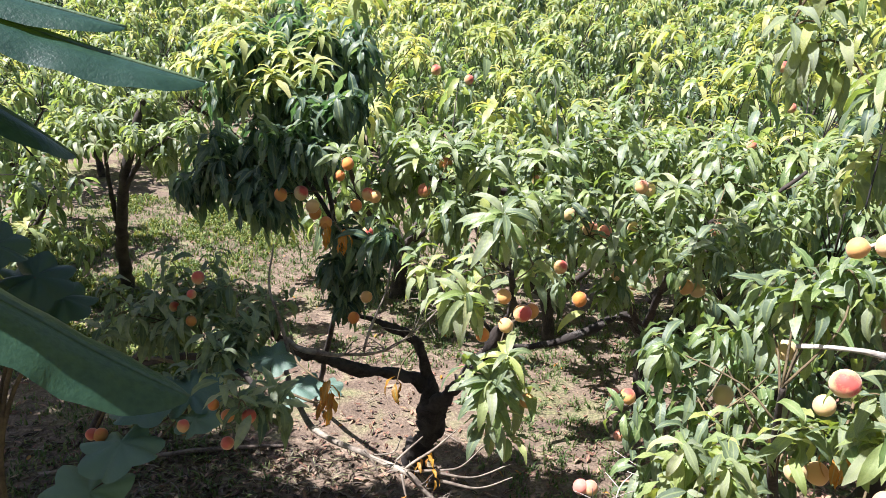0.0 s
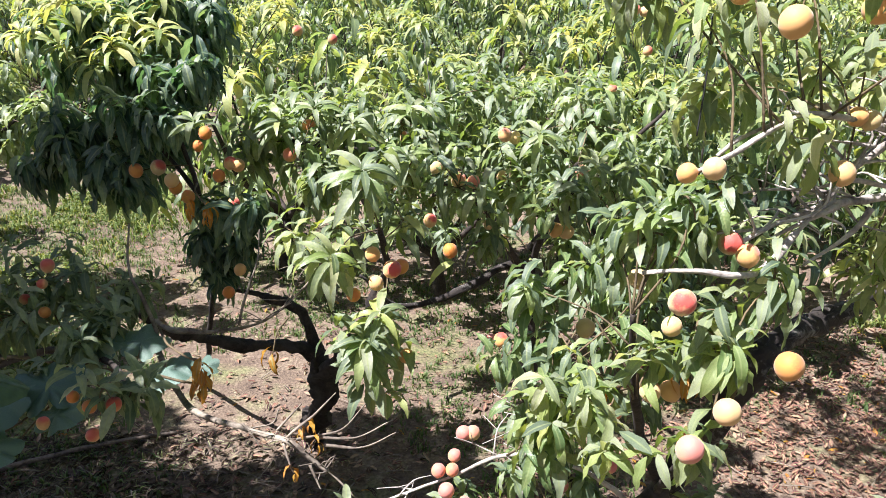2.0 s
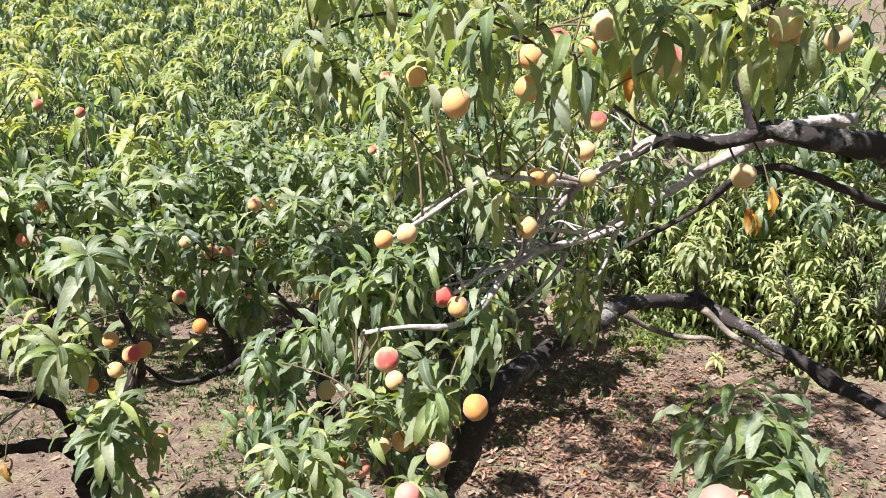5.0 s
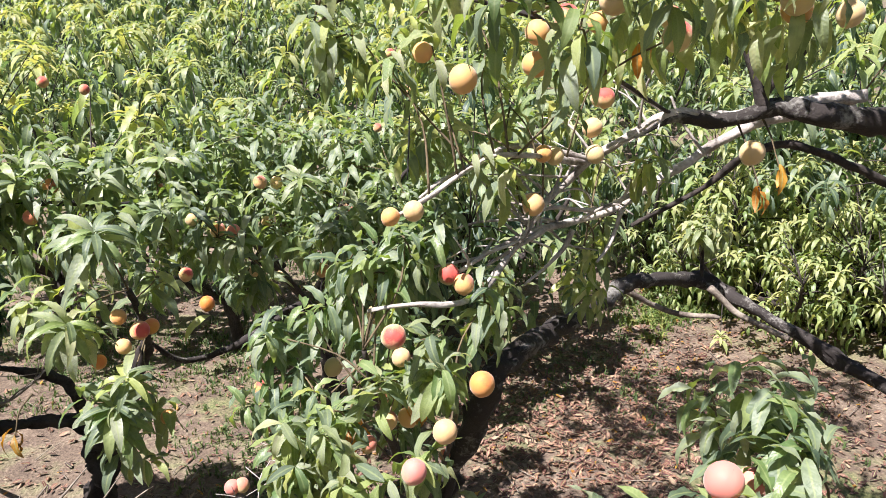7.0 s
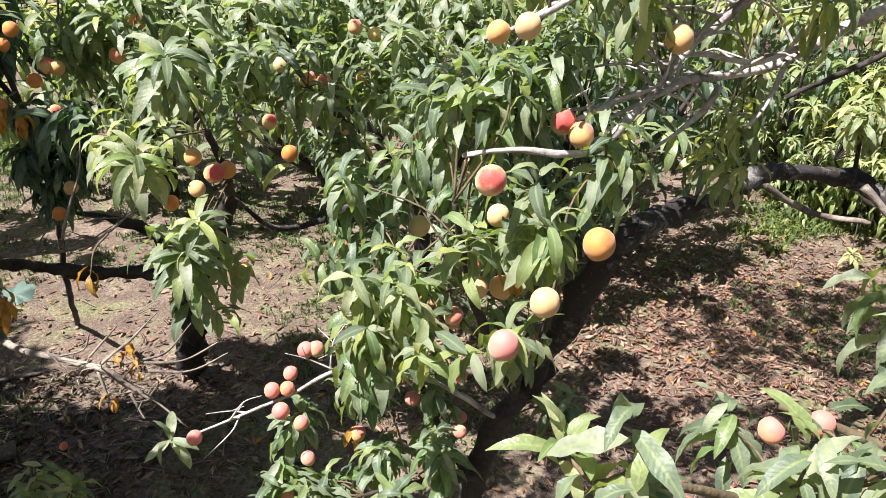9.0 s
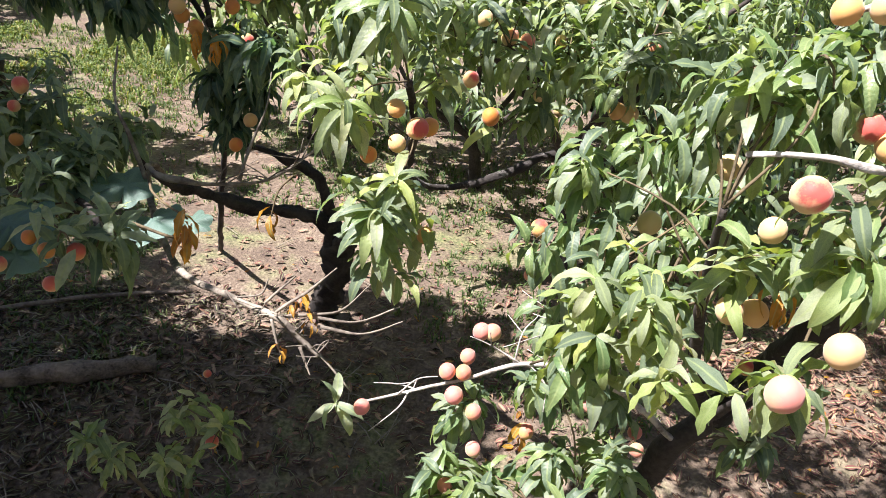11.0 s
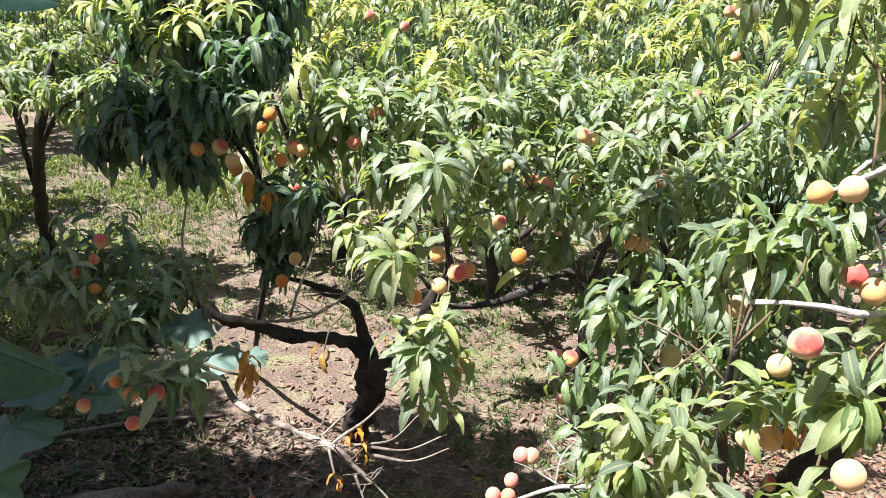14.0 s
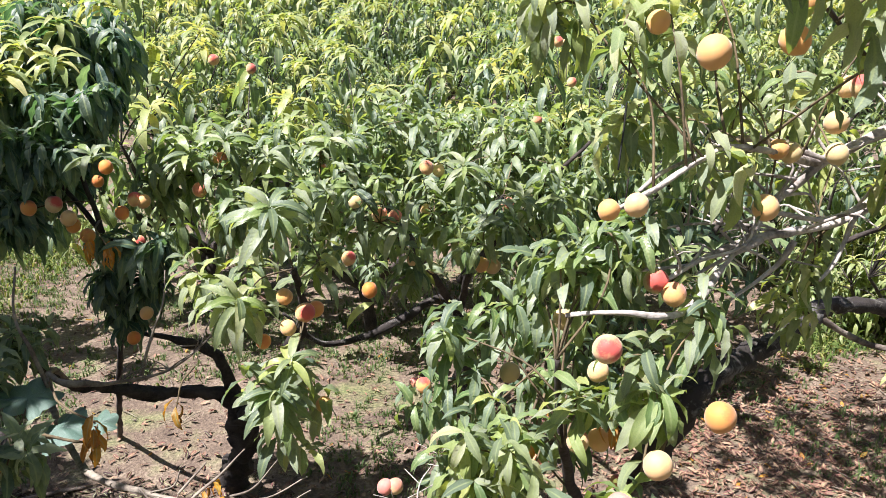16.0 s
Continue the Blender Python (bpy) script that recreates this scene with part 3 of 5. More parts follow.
P_R2 = [(0.40, 1.66, 1.44, 0.026), (0.38, 1.70, 1.48, 0.023), (0.42, 1.70, 1.48, 0.022), (0.43, 1.74, 1.50, 0.022), (0.47, 1.88, 1.48, 0.027), (0.50, 1.88, 1.48, 0.026), (0.45, 1.64, 1.41, 0.022), (0.76, 1.76, 1.36, 0.024), (0.60, 1.72, 1.29, 0.024), (0.46, 1.63, 1.30, 0.022), (0.40, 1.62, 1.18, 0.023), (0.62, 2.15, 1.51, 0.022), (0.18, 1.64, 1.40, 0.022), (0.91, 1.79, 1.25, 0.022), (0.89, 1.70, 1.27, 0.022), (0.89, 1.71, 1.46, 0.022), (0.60, 2.22, 1.63, 0.022)]
P_U = [(1.02, 1.30, 2.73, 0.034), (0.98, 1.45, 2.78, 0.026), (1.22, 1.37, 2.75, 0.032), (1.21, 1.34, 2.82, 0.031), (1.21, 1.21, 2.85, 0.030), (1.25, 1.10, 2.88, 0.032), (1.32, 1.27, 2.84, 0.027), (1.42, 1.13, 2.81, 0.035), (1.59, 1.00, 2.88, 0.036), (1.88, 1.39, 2.50, 0.037), (1.34, 1.55, 2.51, 0.026), (1.52, 1.59, 2.49, 0.029), (1.55, 1.63, 2.64, 0.028), (1.52, 1.61, 2.56, 0.031), (1.47, 1.23, 2.85, 0.026), (1.63, 1.04, 2.86, 0.034), (1.77, 1.04, 2.85, 0.031), (1.50, 1.52, 2.65, 0.029), (1.27, 1.46, 2.40, 0.032), (1.38, 1.56, 2.50, 0.027)]
P_S = [(1.25, 0.68, 2.1, 0.037), (1.25, 0.67, 2.04, 0.033), (1.37, 0.74, 2.03, 0.03), (1.33, 0.68, 1.99, 0.031), (1.23, 0.9, 1.87, 0.024), (1.31, 0.89, 1.88, 0.024)]


# ---------------------------------------------------------------- near trees
FRUIT = np.array([p for p in P_A + P_B + P_E + P_L + P_R + P_R2 + P_U + P_S])
tree = thing("peach_tree", (-0.28, 4.1, 0.0), "old peach tree with dark crooked trunk and spreading limbs", "peach tree", "orchard trees")
TR = [(-0.29, 4.12, -0.08), (-0.25, 3.9, 0.25), (-0.16, 3.55, 0.62), (-0.12, 3.42, 0.9)]
limb("trunk", tree, TR, 0.07, 0.056, BARK, 14, rough=0.42)
A_LEFT = [(-0.13, 3.41, 0.88), (-0.17, 3.4, 1.05), (-0.2, 3.38, 1.2), (-0.27, 3.37, 1.27), (-0.4, 3.35, 1.34), (-0.55, 3.34, 1.39), (-0.64, 3.3, 1.45)]
A_LOW = [(-0.15, 3.42, 0.97), (-0.33, 3.33, 1.07), (-0.5, 3.21, 1.14), (-0.65, 3.08, 1.25), (-0.73, 2.93, 1.35), (-0.81, 2.81, 1.5)]
A_RIGHT = [(-0.13, 3.4, 0.86), (0.0, 3.22, 1.08), (0.12, 2.95, 1.35), (0.2, 2.72, 1.62), (0.24, 2.5, 1.8), (0.22, 2.3, 2.02)]
limb("limb", tree, A_LEFT, 0.04, 0.004, BARK, rough=0.48)
limb("limb", tree, A_LOW, 0.04, 0.015, BARK, rough=0.48)
limb("limb", tree, A_RIGHT, 0.046, 0.012, BARK, rough=0.48)
grow(tree, [A_LEFT, A_LOW, A_RIGHT], CLUMPS_A, 11, 0.15, 2, 10, (0, 0, 1, 0), 300, (0.2, 1.8, 2.0), spread=(1.75, 0.95), sag=0.4)

rosettes(tree, [(0.18, 2.03, 2.28), (0.17, 1.93, 1.78)], 61, 0.17, 19, (0, 1, 0), (0.1, -0.5, 0.85), "fresh light green rosette of leaves")
rosettes(tree, [(0.08, 1.98, 2.04), (0.22, 1.92, 1.88), (0.47, 2.14, 1.97)], 62, 0.15, 12, (0, 0, 1), (0.1, -0.5, 0.85), "pale rosette of leaves")

tree = thing("peach_tree", (1.3, 4.9, 0.0), "leafy peach tree laden with ripening fruit", "peach tree", "orchard trees")
limb("trunk", tree, [(1.3, 4.9, -0.08), (1.26, 4.86, 0.4), (1.23, 4.83, 0.8)], 0.07, 0.05, BARK, 12)
B_L = [(1.24, 4.83, 0.7), (1.07, 4.7, 0.95), (0.71, 4.54, 0.83), (0.29, 4.42, 0.78), (0.05, 4.2, 1.1)]
B_M = [(1.24, 4.84, 0.75), (0.95, 4.3, 1.3), (0.7, 3.7, 1.75), (0.5, 3.1, 1.98)]
B_R = [(1.24, 4.84, 0.75), (1.2, 4.3, 1.3), (1.15, 3.6, 1.8), (1.1, 3.1, 2.05)]
B_B = [(0.8, 4.2, 1.45), (0.4, 3.8, 1.9), (0.0, 3.3, 2.1), (-0.2, 3.2, 2.15)]
for p, a in ((B_L, 0.045), (B_M, 0.028), (B_R, 0.026), (B_B, 0.02)):
    limb("limb", tree, p, a, 0.01, LICHEN if p is B_L else BARK, rough=0.3)
B_U = [(0.95, 4.5, 1.3), (0.6, 4.45, 1.8), (0.2, 4.4, 2.1)]
B_V = [(1.2, 4.6, 1.1), (1.6, 4.4, 1.7), (1.9, 4.2, 2.1)]
for p in (B_U, B_V):
    limb("limb", tree, p, 0.03, 0.01, BARK)
CROWN_B = [(0.95 + 1.15 * math.cos(i * 2.4) * math.sqrt(i / 22), 4.35 + 0.6 * math.sin(i * 2.4) * math.sqrt(i / 22), 2.12 + 0.16 * math.sin(i * 1.3) - 0.012 * i, 0.2) for i in range(22)]
grow(tree, [B_M, B_R, B_B, B_U, B_V], CLUMPS_B + CROWN_B, 12, 0.155, 3, 11, (0, 0, 1), sag=0.4)
rosettes(tree, [(-0.49, 2.8, 2.3), (-0.04, 2.9, 2.33), (0.11, 2.96, 2.26), (0.33, 2.8, 2.15), (0.75, 2.85, 2.05), (0.9, 3.0, 2.2), (0.6, 2.7, 2.05), (1.1, 2.8, 2.1), (-0.2, 3.05, 2.25), (0.35, 3.1, 2.3)], 63, 0.16, 12, (0, 0, 1))

tree = thing("peach_tree", (-1.17, 4.85, 0.0), "tall young peach tree with dense drooping leaves", "peach tree", "orchard trees")
E_T = [(-1.17, 4.85, -0.05), (-0.94, 4.18, 0.57), (-0.80, 3.83, 1.00), (-0.65, 3.45, 1.5), (-0.63, 3.3, 1.85), (-0.7, 3.3, 2.2), (-0.78, 3.42, 2.5)]
limb("trunk", tree, E_T, 0.018, 0.008, BARK, 10)
E_2 = [(-0.63, 3.3, 1.87), (-0.82, 3.4, 2.1), (-1.0, 3.55, 2.3), (-1.08, 3.7, 2.55)]
limb("limb", tree, E_2, 0.011, 0.006, BARK)
E_LOW = [(-0.53, 3.1, 1.9, 0.05), (-0.6, 3.14, 1.73, 0.05), (-0.44, 3.14, 1.7, 0.05), (-0.55, 3.2, 1.55, 0.05), (-1.2, 3.21, 2.17, 0.11), (-0.99, 3.09, 2.08, 0.1), (-1.3, 3.3, 2.03, 0.1), (-0.86, 3.08, 2.04, 0.07)]
E_IN = [(-0.95 + 0.3 * math.cos(i * 2.4) * math.sqrt(i / 12), 3.6 + 0.25 * math.sin(i * 2.4) * math.sqrt(i / 12), 2.3 + 0.3 * math.sin(i * 1.9), 0.16) for i in range(7)]
grow(tree, [E_T[3:], E_2[1:]], [(x, y, z + 0.13, 0.8 * r) for x, y, z, r in CLUMPS_E] + E_IN + E_LOW, 13, 0.17, 5, 12, (0, 0, 0, 1), sag=0.75, leaf_mats=[LEAF_SHADED, SAGE, YELLOW])

rosettes(tree, [(-1.2, 3.5, 2.55), (-1.15, 3.4, 2.85), (-0.95, 3.35, 2.72), (-0.85, 3.3, 2.66), (-0.98, 3.2, 2.5), (-1.3, 3.6, 2.75), (-0.72, 3.35, 2.75), (-1.05, 3.2, 2.75), (-1.2, 3.3, 2.68), (-0.88, 3.15, 2.58), (-1.35, 3.4, 2.6), (-0.7, 3.2, 2.62)], 64, 0.17, 16, (1, 1, 0), (0.0, -0.2, 1.0), "yellow-green arching leaves of a shoot tip", skins=[YOUNG, PLUME])

tree = thing("peach_tree", (-2.3, 3.5, 0.0), "low shaded peach tree with sprawling branches", "peach tree", "orchard trees")
L_1 = [(-2.3, 3.5, -0.05), (-2.0, 3.3, 0.6), (-1.55, 2.95, 1.2), (-1.15, 2.6, 1.6)]
L_2 = [(-1.55, 2.95, 1.2), (-1.05, 2.55, 1.48), (-0.7, 2.2, 1.6), (-0.55, 1.95, 1.6)]
limb("trunk", tree, L_1, 0.03, 0.012, BARK)
limb("limb", tree, L_2, 0.018, 0.008, BARK)
grow(tree, [L_1[2:], L_2], CLUMPS_L, 14, 0.13, 4, 10, (0, 0, 0, 0))

tree = thing("peach_tree", (-3.75, 6.9, 0.0), "slim dark-trunked peach tree beside a grassy lane", "peach tree", "orchard trees")
D_T = [(-3.78, 6.95, -0.05), (-3.6, 6.6, 0.6), (-3.3, 6.2, 1.3), (-3.1, 6.1, 1.8), (-3.0, 6.1, 2.1)]
D_S = [(-3.55, 6.5, 0.75), (-3.5, 6.3, 1.3), (-3.45, 6.2, 1.8)]
D_R = [(-3.35, 6.25, 1.2), (-3.0, 6.0, 1.6), (-2.6, 5.7, 1.85)]
limb("trunk", tree, D_T, 0.07, 0.03, BARK)
limb("limb", tree, D_S, 0.028, 0.012, BARK)
limb("limb", tree, D_R, 0.028, 0.012, BARK)
grow(tree, [D_T[2:], D_S[1:], D_R[1:]], CLUMPS_D, 18, 0.2, 3, 11, (0, 0, 0, 1), sag=0.5)

tree = thing("peach_tree", (1.12, 2.2, 0.0), "leaning peach tree heavy with peaches", "peach tree", "orchard trees")
R_T = [(1.12, 2.2, -0.08), (1.0, 1.98, 0.4), (0.97, 1.85, 0.9), (1.02, 1.82, 1.15), (1.08, 1.81, 1.28), (1.2, 1.82, 1.4)]
limb("trunk", tree, R_T, 0.042, 0.034, BARK, 12)
R_L = [(1.1, 1.81, 1.3), (1.17, 1.72, 1.55), (1.21, 1.6, 1.83), (1.32, 1.68, 1.87), (1.61, 1.9, 1.84), (1.9, 2.11, 1.8), (2.23, 2.41, 1.74), (2.56, 2.6, 1.65), (2.87, 2.7, 1.56), (2.95, 2.45, 1.5), (3.05, 2.15, 1.42), (3.2, 1.8, 1.3)]
limb("limb", tree, R_L, 0.033, 0.03, LICHEN, 12, rough=0.45, label="thick low limb with grey lichen")
R_1 = [(1.1, 1.8, 1.3), (0.95, 1.65, 1.6), (0.85, 1.5, 1.9), (0.8, 1.4, 2.1)]
R_2 = [(1.05, 1.81, 1.2), (0.8, 1.72, 1.45), (0.57, 1.66, 1.55), (0.4, 1.71, 1.44), (0.17, 1.68, 1.38)]
R_4 = [(1.08, 1.81, 1.28), (1.02, 1.6, 1.5), (1.0, 1.4, 1.75), (0.98, 1.25, 1.95)]
R_5 = [(0.97, 1.85, 0.9), (0.85, 1.85, 1.2), (0.75, 1.8, 1.5), (0.7, 1.75, 1.75)]
R_3 = [(1.0, 1.85, 0.95), (0.8, 1.65, 1.15), (0.6, 1.55, 1.22)]
limb("limb", tree, R_1, 0.02, 0.006, BARK)
limb("limb", tree, R_2, 0.009, 0.003, PALE, 8)
limb("limb", tree, R_3, 0.015, 0.005, BARK, 8)
limb("limb", tree, R_4, 0.014, 0.005, BARK, 8)
limb("limb", tree, R_5, 0.014, 0.005, BARK, 8)
grow(tree, [R_1, R_2[:4], R_3, R_4, R_5], CLUMPS_R + CLUMPS_R2 + CLUMPS_R3 + CLUMPS_R4, 15, 0.122, 3, 11, (0, 0, 1, 0, 1), 300, (0.75, 1.0, 2.1), sag=0.5)

tree = thing("peach_tree", (3.75, 2.05, 0.0), "big old peach tree with pale lichened limbs", "peach tree", "orchard trees")
U_T = [(3.75, 2.05, -0.1), (3.5, 1.9, 0.8), (2.88, 1.45, 1.86), (2.74, 1.48, 2.19), (2.68, 1.5, 2.36), (2.56, 1.53, 2.52), (2.35, 1.59, 2.55), (2.22, 1.64, 2.58), (2.10, 1.66, 2.56), (1.99, 1.69, 2.54)]
limb("trunk", tree, U_T + [(1.86, 1.71, 2.56), (1.72, 1.69, 2.52)], 0.066, 0.012, LICHEN, 14, rough=0.35)
U_S = [(2.14, 1.65, 2.57), (2.11, 1.68, 2.71), (2.08, 1.70, 2.86), (2.07, 1.74, 3.01)]
U_S2 = [(2.13, 1.65, 2.63), (2.18, 1.62, 2.71), (2.23, 1.58, 2.78)]
U_1 = [(2.62, 1.72, 2.6), (2.4, 1.73, 2.58), (2.06, 1.7, 2.55), (1.85, 1.71, 2.57), (1.71, 1.69, 2.52), (1.54, 1.67, 2.45), (1.43, 1.64, 2.38), (1.34, 1.59, 2.32), (1.24, 1.55, 2.23)]
U_2 = [(2.64, 1.78, 2.55), (2.3, 1.79, 2.52), (2.0, 1.77, 2.42), (1.79, 1.76, 2.32), (1.65, 1.74, 2.27), (1.4, 1.66, 2.27), (1.2, 1.57, 2.25), (1.08, 1.5, 2.23)]
U_3 = [(1.85, 1.71, 2.57), (1.53, 1.56, 2.71), (1.24, 1.39, 2.85), (1.06, 1.26, 2.9)]
U_4 = [(1.54, 1.67, 2.45), (1.34, 1.55, 2.5), (1.13, 1.43, 2.53), (0.96, 1.36, 2.47), (0.85, 1.33, 2.43)]
U_5 = [(1.24, 1.55, 2.23), (1.11, 1.43, 2.19), (1.01, 1.36, 2.2), (0.91, 1.35, 2.22), (0.82, 1.42, 2.19)]
U_6 = [(2.82, 1.68, 2.26), (2.45, 1.71, 2.41), (2.27, 1.77, 2.43), (2.2, 1.95, 2.27), (2.0, 2.1, 2.1)]
# U_8 and U_9 rise out of view to carry added shading foliage
U_8 = [U_S[-1], (2.3, 1.9, 3.3), (2.5, 2.1, 3.6)]
U_9 = [U_S[-1], (2.1, 2.0, 3.3), (2.0, 2.5, 3.55), (1.9, 3.1, 3.7), (2.3, 3.5, 3.75)]
# unseen leaf clumps overhead, added to shade limbs and ground on the right
SHADE_CROWN_U = [(2.3 + 0.9 * math.cos(i * 2.4) * math.sqrt(i / 24), 1.5 + 0.6 * math.sin(i * 2.4) * math.sqrt(i / 24), 3.42 + 0.15 * math.sin(i * 1.7), 0.16) for i in range(24)] + [(2.2 + 1.3 * math.cos(i * 2.4) * math.sqrt(i / 36), 3.15 + 0.65 * math.sin(i * 2.4) * math.sqrt(i / 36), 3.75 + 0.1 * math.sin(i), 0.2) for i in range(36)] + [(1.5, 0.95, 3.45, 0.13), (0.85, 0.95, 3.42, 0.15), (1.0, 0.85, 3.4, 0.15), (1.1, 1.05, 3.4, 0.15), (1.3, 0.9, 3.42, 0.15), (1.55, 1.1, 3.4, 0.15), (1.9, 1.25, 3.42, 0.1), (1.75, 1.0, 3.5, 0.13), (2.0, 1.0, 3.45, 0.14), (1.35, 1.1, 3.5, 0.12), (2.3, 1.1, 3.5, 0.14), (0.75, 0.62, 3.4, 0.13), (0.95, 0.5, 3.45, 0.13), (1.25, 0.45, 3.4, 0.12)]
# another unseen limb and clumps, set along the sun's slant to dapple the soil
U_11 = [U_S[-1], (1.7, 2.0, 3.35), (1.2, 2.3, 3.55), (0.5, 2.5, 3.6), (0.0, 2.3, 3.6)]
SHADE_CROWN_V = [(0.35 + 1.05 * math.cos(i * 2.4) * math.sqrt(i / 30), 2.2 + 0.38 * math.sin(i * 2.4) * math.sqrt(i / 30), 3.6 + 0.1 * math.sin(i * 1.3), 0.16) for i in range(30)]
U_10 = [(1.24, 1.39, 2.85), (1.08, 1.48, 2.9), (0.92, 1.58, 2.92), (0.78, 1.62, 2.88)]
U_7 = [U_S[2], (1.9, 1.45, 2.92), (1.7, 1.15, 2.95), (1.3, 1.02, 2.96), (1.0, 0.98, 2.95)]
for p, a, b, m in ((U_S, 0.022, 0.016, BARK), (U_S2, 0.02, 0.01, BARK), (U_1, 0.023, 0.006, PALE), (U_2, 0.021, 0.005, PALE), (U_3, 0.007, 0.003, BARK), (U_4, 0.01, 0.004, PALE), (U_5, 0.01, 0.004, PALE), (U_6, 0.017, 0.008, BARK), (U_7, 0.014, 0.006, BARK), (U_10, 0.006, 0.003, BARK), (U_8, 0.022, 0.01, BARK), (U_9, 0.025, 0.008, BARK), (U_11, 0.022, 0.007, BARK)):
    limb("limb", tree, p, a, b, m, rough=0.3)
U_SIDE = [
    [(1.84, 1.71, 2.57), (1.74, 1.73, 2.63), (1.64, 1.72, 2.68)],
    [(1.77, 1.74, 2.33), (1.61, 1.70, 2.30), (1.43, 1.65, 2.33), (1.32, 1.63, 2.32)],
    [(1.51, 1.68, 2.25), (1.47, 1.69, 2.17), (1.36, 1.69, 2.09)],
    [(1.72, 1.74, 2.29), (1.66, 1.70, 2.20), (1.58, 1.65, 2.15)],
    [(1.39, 1.64, 2.27), (1.28, 1.60, 2.24), (1.19, 1.57, 2.21)],
    [(1.55, 1.66, 2.46), (1.35, 1.63, 2.52), (1.21, 1.57, 2.52), (1.05, 1.49, 2.48), (0.95, 1.40, 2.46)],
    [(2.00, 1.72, 2.43), (1.96, 1.79, 2.52), (1.93, 1.83, 2.61)],
]
for p in U_SIDE:
    limb("limb", tree, p, 0.008, 0.0035, PALE, 8, rough=0.3)
grow(tree, [U_1, U_2, U_3, U_4, U_5, U_7, U_8, U_9, U_10, U_11], CLUMPS_U + CLUMPS_U2 + CLUMPS_U3 + SHADE_CROWN_U + SHADE_CROWN_V, 16, 0.122, 2, 9, (0, 0, 1), 300, (1.0, 1.2, 2.8), sag=0.6)

tree = thing("peach_tree", (1.75, 0.55, 1.0), "young peach tree with broad fresh leaves on a bank", "peach tree", "orchard trees")
S_1 = [(1.75, 0.55, 0.8), (1.7, 0.6, 1.4), (1.55, 0.66, 1.85), (1.38, 0.7, 2.05)]
S_2 = [(1.7, 0.6, 1.4), (1.4, 0.7, 1.75), (1.1, 0.72, 1.9), (0.85, 0.66, 2.05)]
S_3 = [(1.6, 0.65, 1.75), (1.4, 0.85, 1.85), (1.25, 0.92, 1.9)]
limb("trunk", tree, S_1, 0.025, 0.008, BARK)
limb("limb", tree, S_2, 0.015, 0.005, TWIG, 8)
limb("limb", tree, S_3, 0.012, 0.005, TWIG, 8)
grow(tree, [S_1[1:], S_2[1:], S_3], CLUMPS_S, 17, 0.118, 3, 8, (0, 0, 1, 0), sag=0.45)
rosettes(tree, [(0.80, 0.73, 2.04)], 65, 0.1, 9, (1, 0), (0.0, -0.1, 1.0), "pale fresh leaves of a young shoot", (1.35, 0.4), 0.0, [YOUNG, PLUME])
limb("limb", tree, [S_2[-1], (0.83, 0.69, 2.02), (0.80, 0.73, 2.04)], 0.005, 0.003, TWIG, 6)


# ---------------------------------------------------------------- peaches
def peach_mesh():
    v, f, seg, rings = [], [], 22, 14
    for j in range(rings + 1):
        th = math.pi * j / rings
        for i in range(seg):
            ph = 2 * math.pi * i / seg
            r = 1.0 - 0.05 * math.exp(-(math.atan2(math.sin(ph), math.cos(ph)) / 0.28) ** 2) * math.sin(th) ** 0.7
            r *= 1.0 - 0.07 * math.exp(-(th / 0.4) ** 2)
            r *= 1.0 + 0.07 * math.exp(-((math.pi - th) / 0.25) ** 2)
            v.append((r * math.sin(th) * math.cos(ph) * 1.02, r * math.sin(th) * math.sin(ph), r * math.cos(th) * 1.08))
    for j in range(rings):
        for i in range(seg):
            a, b = j * seg + i, j * seg + (i + 1) % seg
            f.append((a, a + seg, b + seg, b))
    return v, f


pv, pf = peach_mesh()
stem_mesh, peach_data = None, {}
sv, sf = tube([(0, 0, 0.8), (0.01, 0, 0.92), (0.03, 0.02, 1.0)], 0.035, 0.03, 6, 3, 0.1)
peach_rng = random.Random(21)


def peaches(places, label, skins):
    global stem_mesh
    count = 0
    for *p, s in places:
        s *= 0.88
        m = pose(*p, peach_rng.uniform(-45, 0), peach_rng.uniform(-35, 35), peach_rng.uniform(-165, 15)) @ Matrix.Diagonal((s, s, s, 1))
        skin = skins[count % len(skins)]
        count += 1
        if skin.name not in peach_data:
            ob = mesh_object("peach", pv, pf, [skin])
            peach_data[skin.name] = ob.data
        else:
            ob = new("peach", peach_data[skin.name])
        ob.matrix_basis = m
        tagged(ob, label, "peach", "peaches on the trees")
        st = mesh_object("stem", sv, sf, [TWIG]) if stem_mesh is None else new("stem", stem_mesh)
        stem_mesh = st.data
        st.parent = ob


P_F = [(1.93, 4.69, 2.41, 0.035), (1.66, 4.02, 2.67, 0.032), (1.6, 4.0, 2.68, 0.032), (1.53, 4.08, 2.25, 0.03), (0.71, 2.75, 2.25, 0.03), (-0.29, 4.6, 2.55, 0.036), (-0.08, 4.6, 2.5, 0.034), (0.33, 3.2, 2.16, 0.03), (1.55, 4.6, 2.1, 0.035)]
peaches(P_F, "small orange-pink peach deep in the foliage", (PEACH_RED, PEACH_PINK, PEACH))
peaches(P_A, "ripening yellow and red peach on a leafy branch", (PEACH_YELLOW, PEACH, PEACH_ORANGE, PEACH_YELLOW, PEACH_ORANGE))
peaches(P_B, "pale orange peach among sunlit leaves", (PEACH_YELLOW, PEACH_PINK, PEACH_PINK, PEACH_YELLOW, PEACH_YELLOW, PEACH_PINK, PEACH_YELLOW, PEACH_YELLOW))
peaches(P_E, "orange peach in a cluster under drooping leaves", (PEACH_ORANGE, PEACH, PEACH_YELLOW, PEACH_ORANGE))
